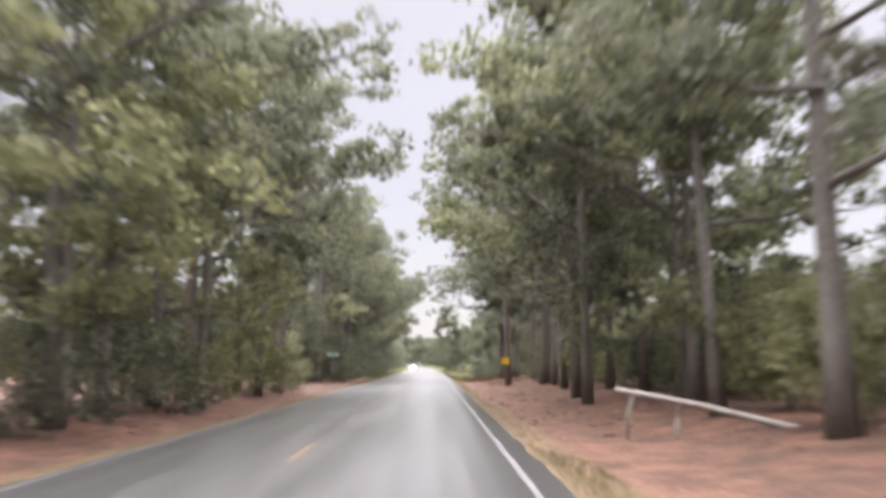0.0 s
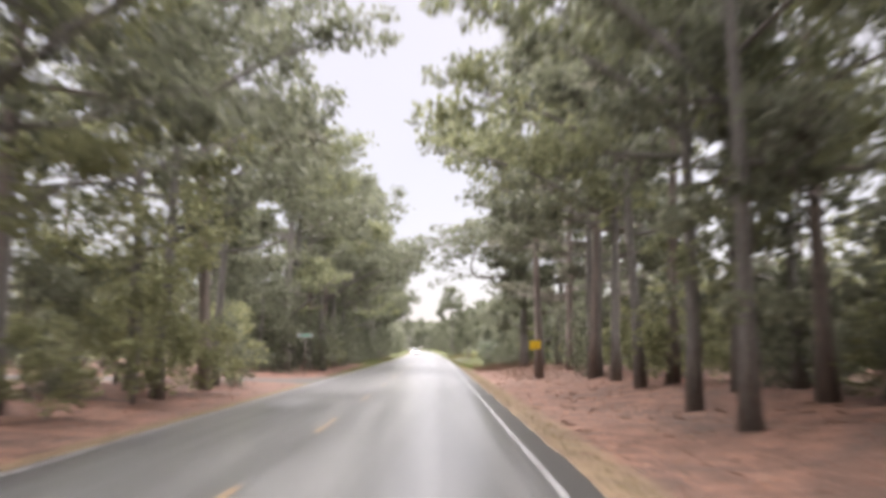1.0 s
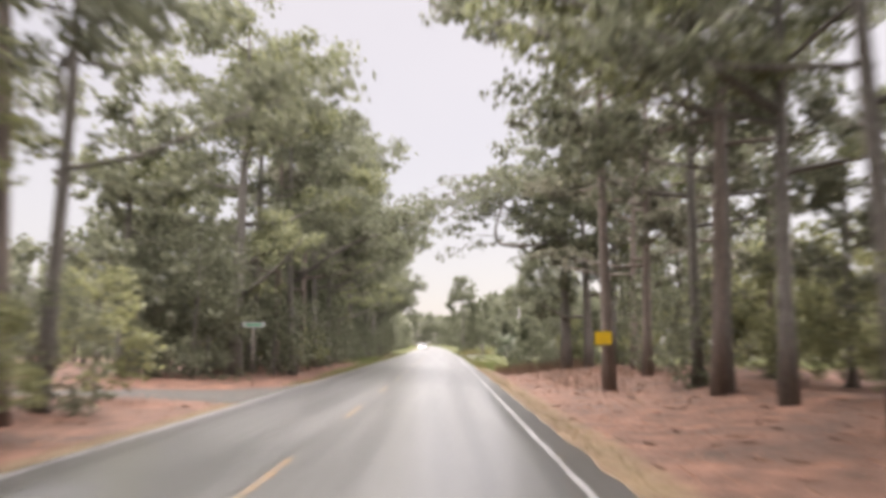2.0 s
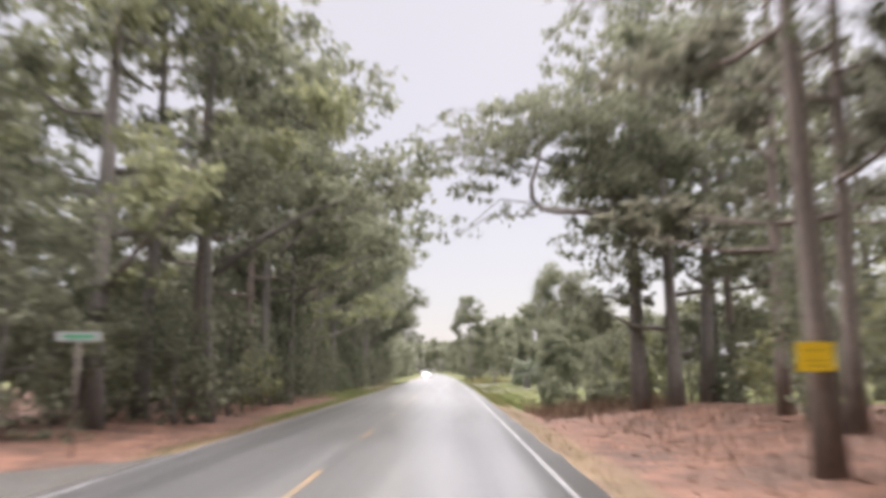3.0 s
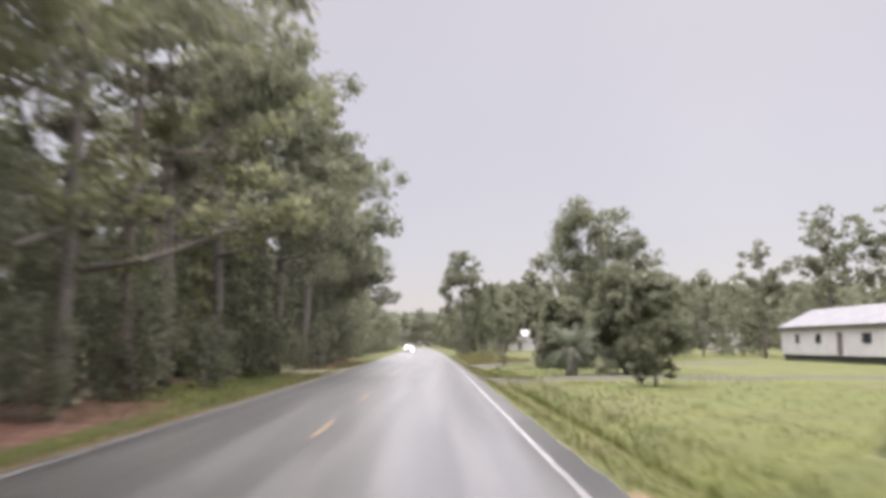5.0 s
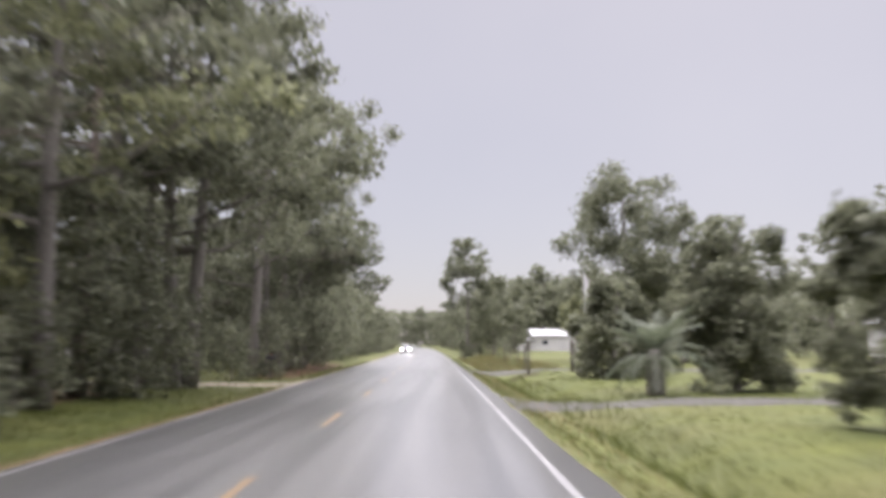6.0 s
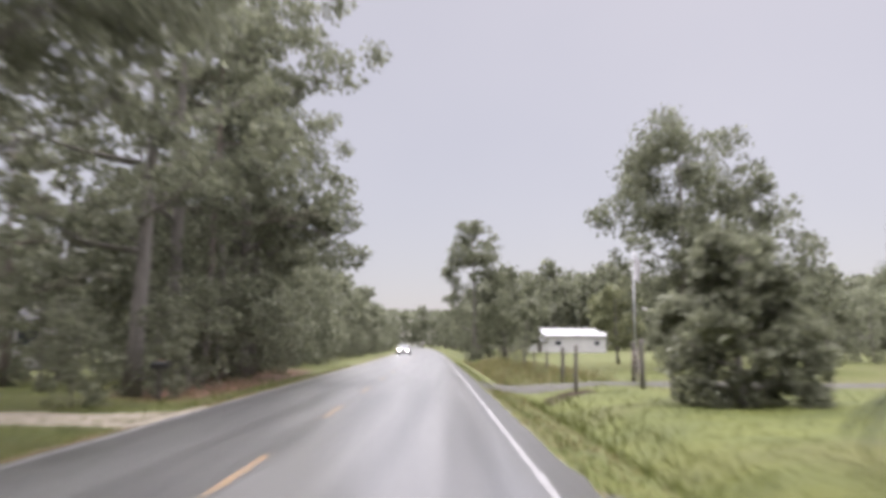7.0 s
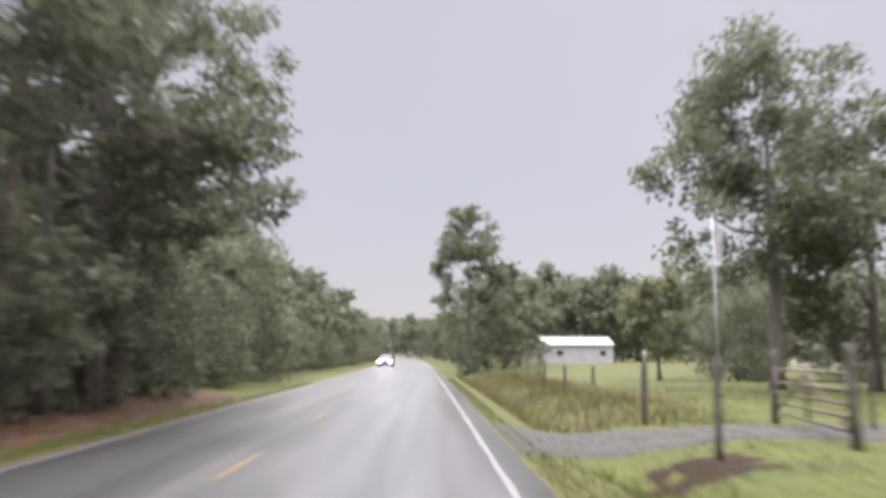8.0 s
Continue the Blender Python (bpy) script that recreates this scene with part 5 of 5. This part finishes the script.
def make_car():
    """An oncoming saloon car with its headlights on."""
    y = 235.0
    car = thing("car", -3.85 + bend(y), y, 0.02, 180 - 1.0, "dark grey saloon car with lit headlights on the wet road", "car")
    # outline of one half, from nose to tail: (along, height, half width)
    stations = [(2.22, 0.42, 0.60, 0.62), (2.12, 0.34, 0.74, 0.80), (1.75, 0.26, 0.82, 0.88), (1.0, 0.22, 0.95, 0.90), (0.0, 0.22, 0.98, 0.91), (-1.0, 0.22, 0.99, 0.90), (-1.8, 0.28, 0.98, 0.87), (-2.2, 0.40, 0.88, 0.74)]
    verts, faces = [], []
    for a, lo, hi, w in stations:
        for px, pz in ((-w * 0.86, lo), (-w, lo + 0.14), (-w, hi - 0.16), (-w * 0.88, hi), (0, hi + 0.03), (w * 0.88, hi), (w, hi - 0.16), (w, lo + 0.14), (w * 0.86, lo)):
            verts.append((px, a, pz))
    for i in range(len(stations) - 1):
        for j in range(9):
            k = (j + 1) % 9
            faces.append((i * 9 + j, i * 9 + k, (i + 1) * 9 + k, (i + 1) * 9 + j))
    faces += [tuple(reversed(range(9))), tuple(range(63, 72))]
    part("body", mesh_of("body", verts, faces, M["car_paint"], True), None, car)
    lower, upper = ((1.05, 0.80), (-1.55, 0.80)), ((0.35, 0.60), (-1.05, 0.58))
    cv = [(s * w, a, 0.94) for a, w in lower for s in (-1, 1)] + [(s * w, a, 1.43) for a, w in upper for s in (-1, 1)]
    part("cabin", mesh_of("cabin", cv, [(0, 4, 6, 2), (1, 3, 7, 5), (4, 5, 7, 6), (0, 2, 3, 1), (2, 6, 7, 3), (0, 1, 5, 4)], M["car_paint"]), None, car)
    wv = [(-0.70, 1.03, 0.985), (0.70, 1.03, 0.985), (0.54, 0.42, 1.40), (-0.54, 0.42, 1.40)]
    wv += [(a, b + 0.02, c + 0.02) for a, b, c in wv]
    part("windscreen", mesh_of("windscreen", wv, [(3, 2, 1, 0), (4, 5, 6, 7), (0, 1, 5, 4), (1, 2, 6, 5), (2, 3, 7, 6), (3, 0, 4, 7)], M["window_glass"]), None, car, "dark glass windscreen")
    part("bumper", boxed(0, 2.18, 0.42, 1.5, 0.14, 0.2, 0.04), M["black_paint"], car)
    part("grille", boxed(0, 2.215, 0.60, 0.7, 0.06, 0.14, 0.02), M["black_paint"], car)
    for s in (-1, 1):
        lamp = part("headlight", boxed(s * 0.60, 2.12, 0.66, 0.36, 0.2, 0.15, 0.05), M["chrome"], car)
        bm = bmesh.new()
        bmesh.ops.create_uvsphere(bm, u_segments=12, v_segments=8, radius=0.095)
        bmesh.ops.translate(bm, vec=(s * 0.60, 2.19, 0.66), verts=bm.verts)
        part("bulb", bm, M["headlight"], lamp, "lit white lamp")
        part("mirror", boxed(s * 0.98, 0.85, 1.0, 0.16, 0.1, 0.12, 0.03), M["car_paint"], car)
        for a in (1.38, -1.35):
            wheel = part("wheel", cylinder(s * 0.70, a, 0.32, s * 0.90, a, 0.32, 0.32, 0.32, M["rubber"], "wheel", 20), None, car, "black tyre")
            part("rim", cylinder(s * 0.89, a, 0.32, s * 0.915, a, 0.32, 0.20, 0.18, M["chrome"], "rim", 14), None, wheel)


make_car()

# old repairs in the road surface
M["patch"] = material("worn_road_repair", (0.05, 0.049, 0.05), (0.036, 0.036, 0.037), 0.4, 1.5, 0.3, 40, spots=(0.07, 0.07, 0.07))
for (a, b, y0, y1) in ((-0.75, 0.75, 76.6, 78.0), (-0.2, 0.9, 90.0, 91.0), (-4.6, -3.4, 39, 42.5)):
    part("road_repair", strip("road_repair", a, b, y0, y1, road_height((a + b) / 2) + 0.002, 0.35, M["patch"], 0, 0, 0.06), None, road, "darker patched asphalt")


def make_soil_bank():
    """Dark bare soil round the culvert under the driveway."""
    verts, n, m = [], 14, 14
    for i in range(n + 1):
        for j in range(m + 1):
            u, v = i / n, j / m
            x = 3.3 + 2.6 * u
            y = 144.3 + 2.5 * v
            edge = min(u, 1 - u, v, 1 - v) * 5
            z = ground_z(x, y) - 0.03 + 0.09 * min(1, edge) * (0.6 + 0.5 * noise.noise((x * 2.2, y * 2.2, 4.0)))
            verts.append((x, y, z))
    faces = [(i * (m + 1) + j, (i + 1) * (m + 1) + j, (i + 1) * (m + 1) + j + 1, i * (m + 1) + j + 1) for i in range(n) for j in range(m)]
    tagged(new("soil_bank", mesh_of("soil_bank", verts, faces, M["clay"], True)), "bare dark soil beside the driveway ditch", "soil", kind="structure")


make_soil_bank()
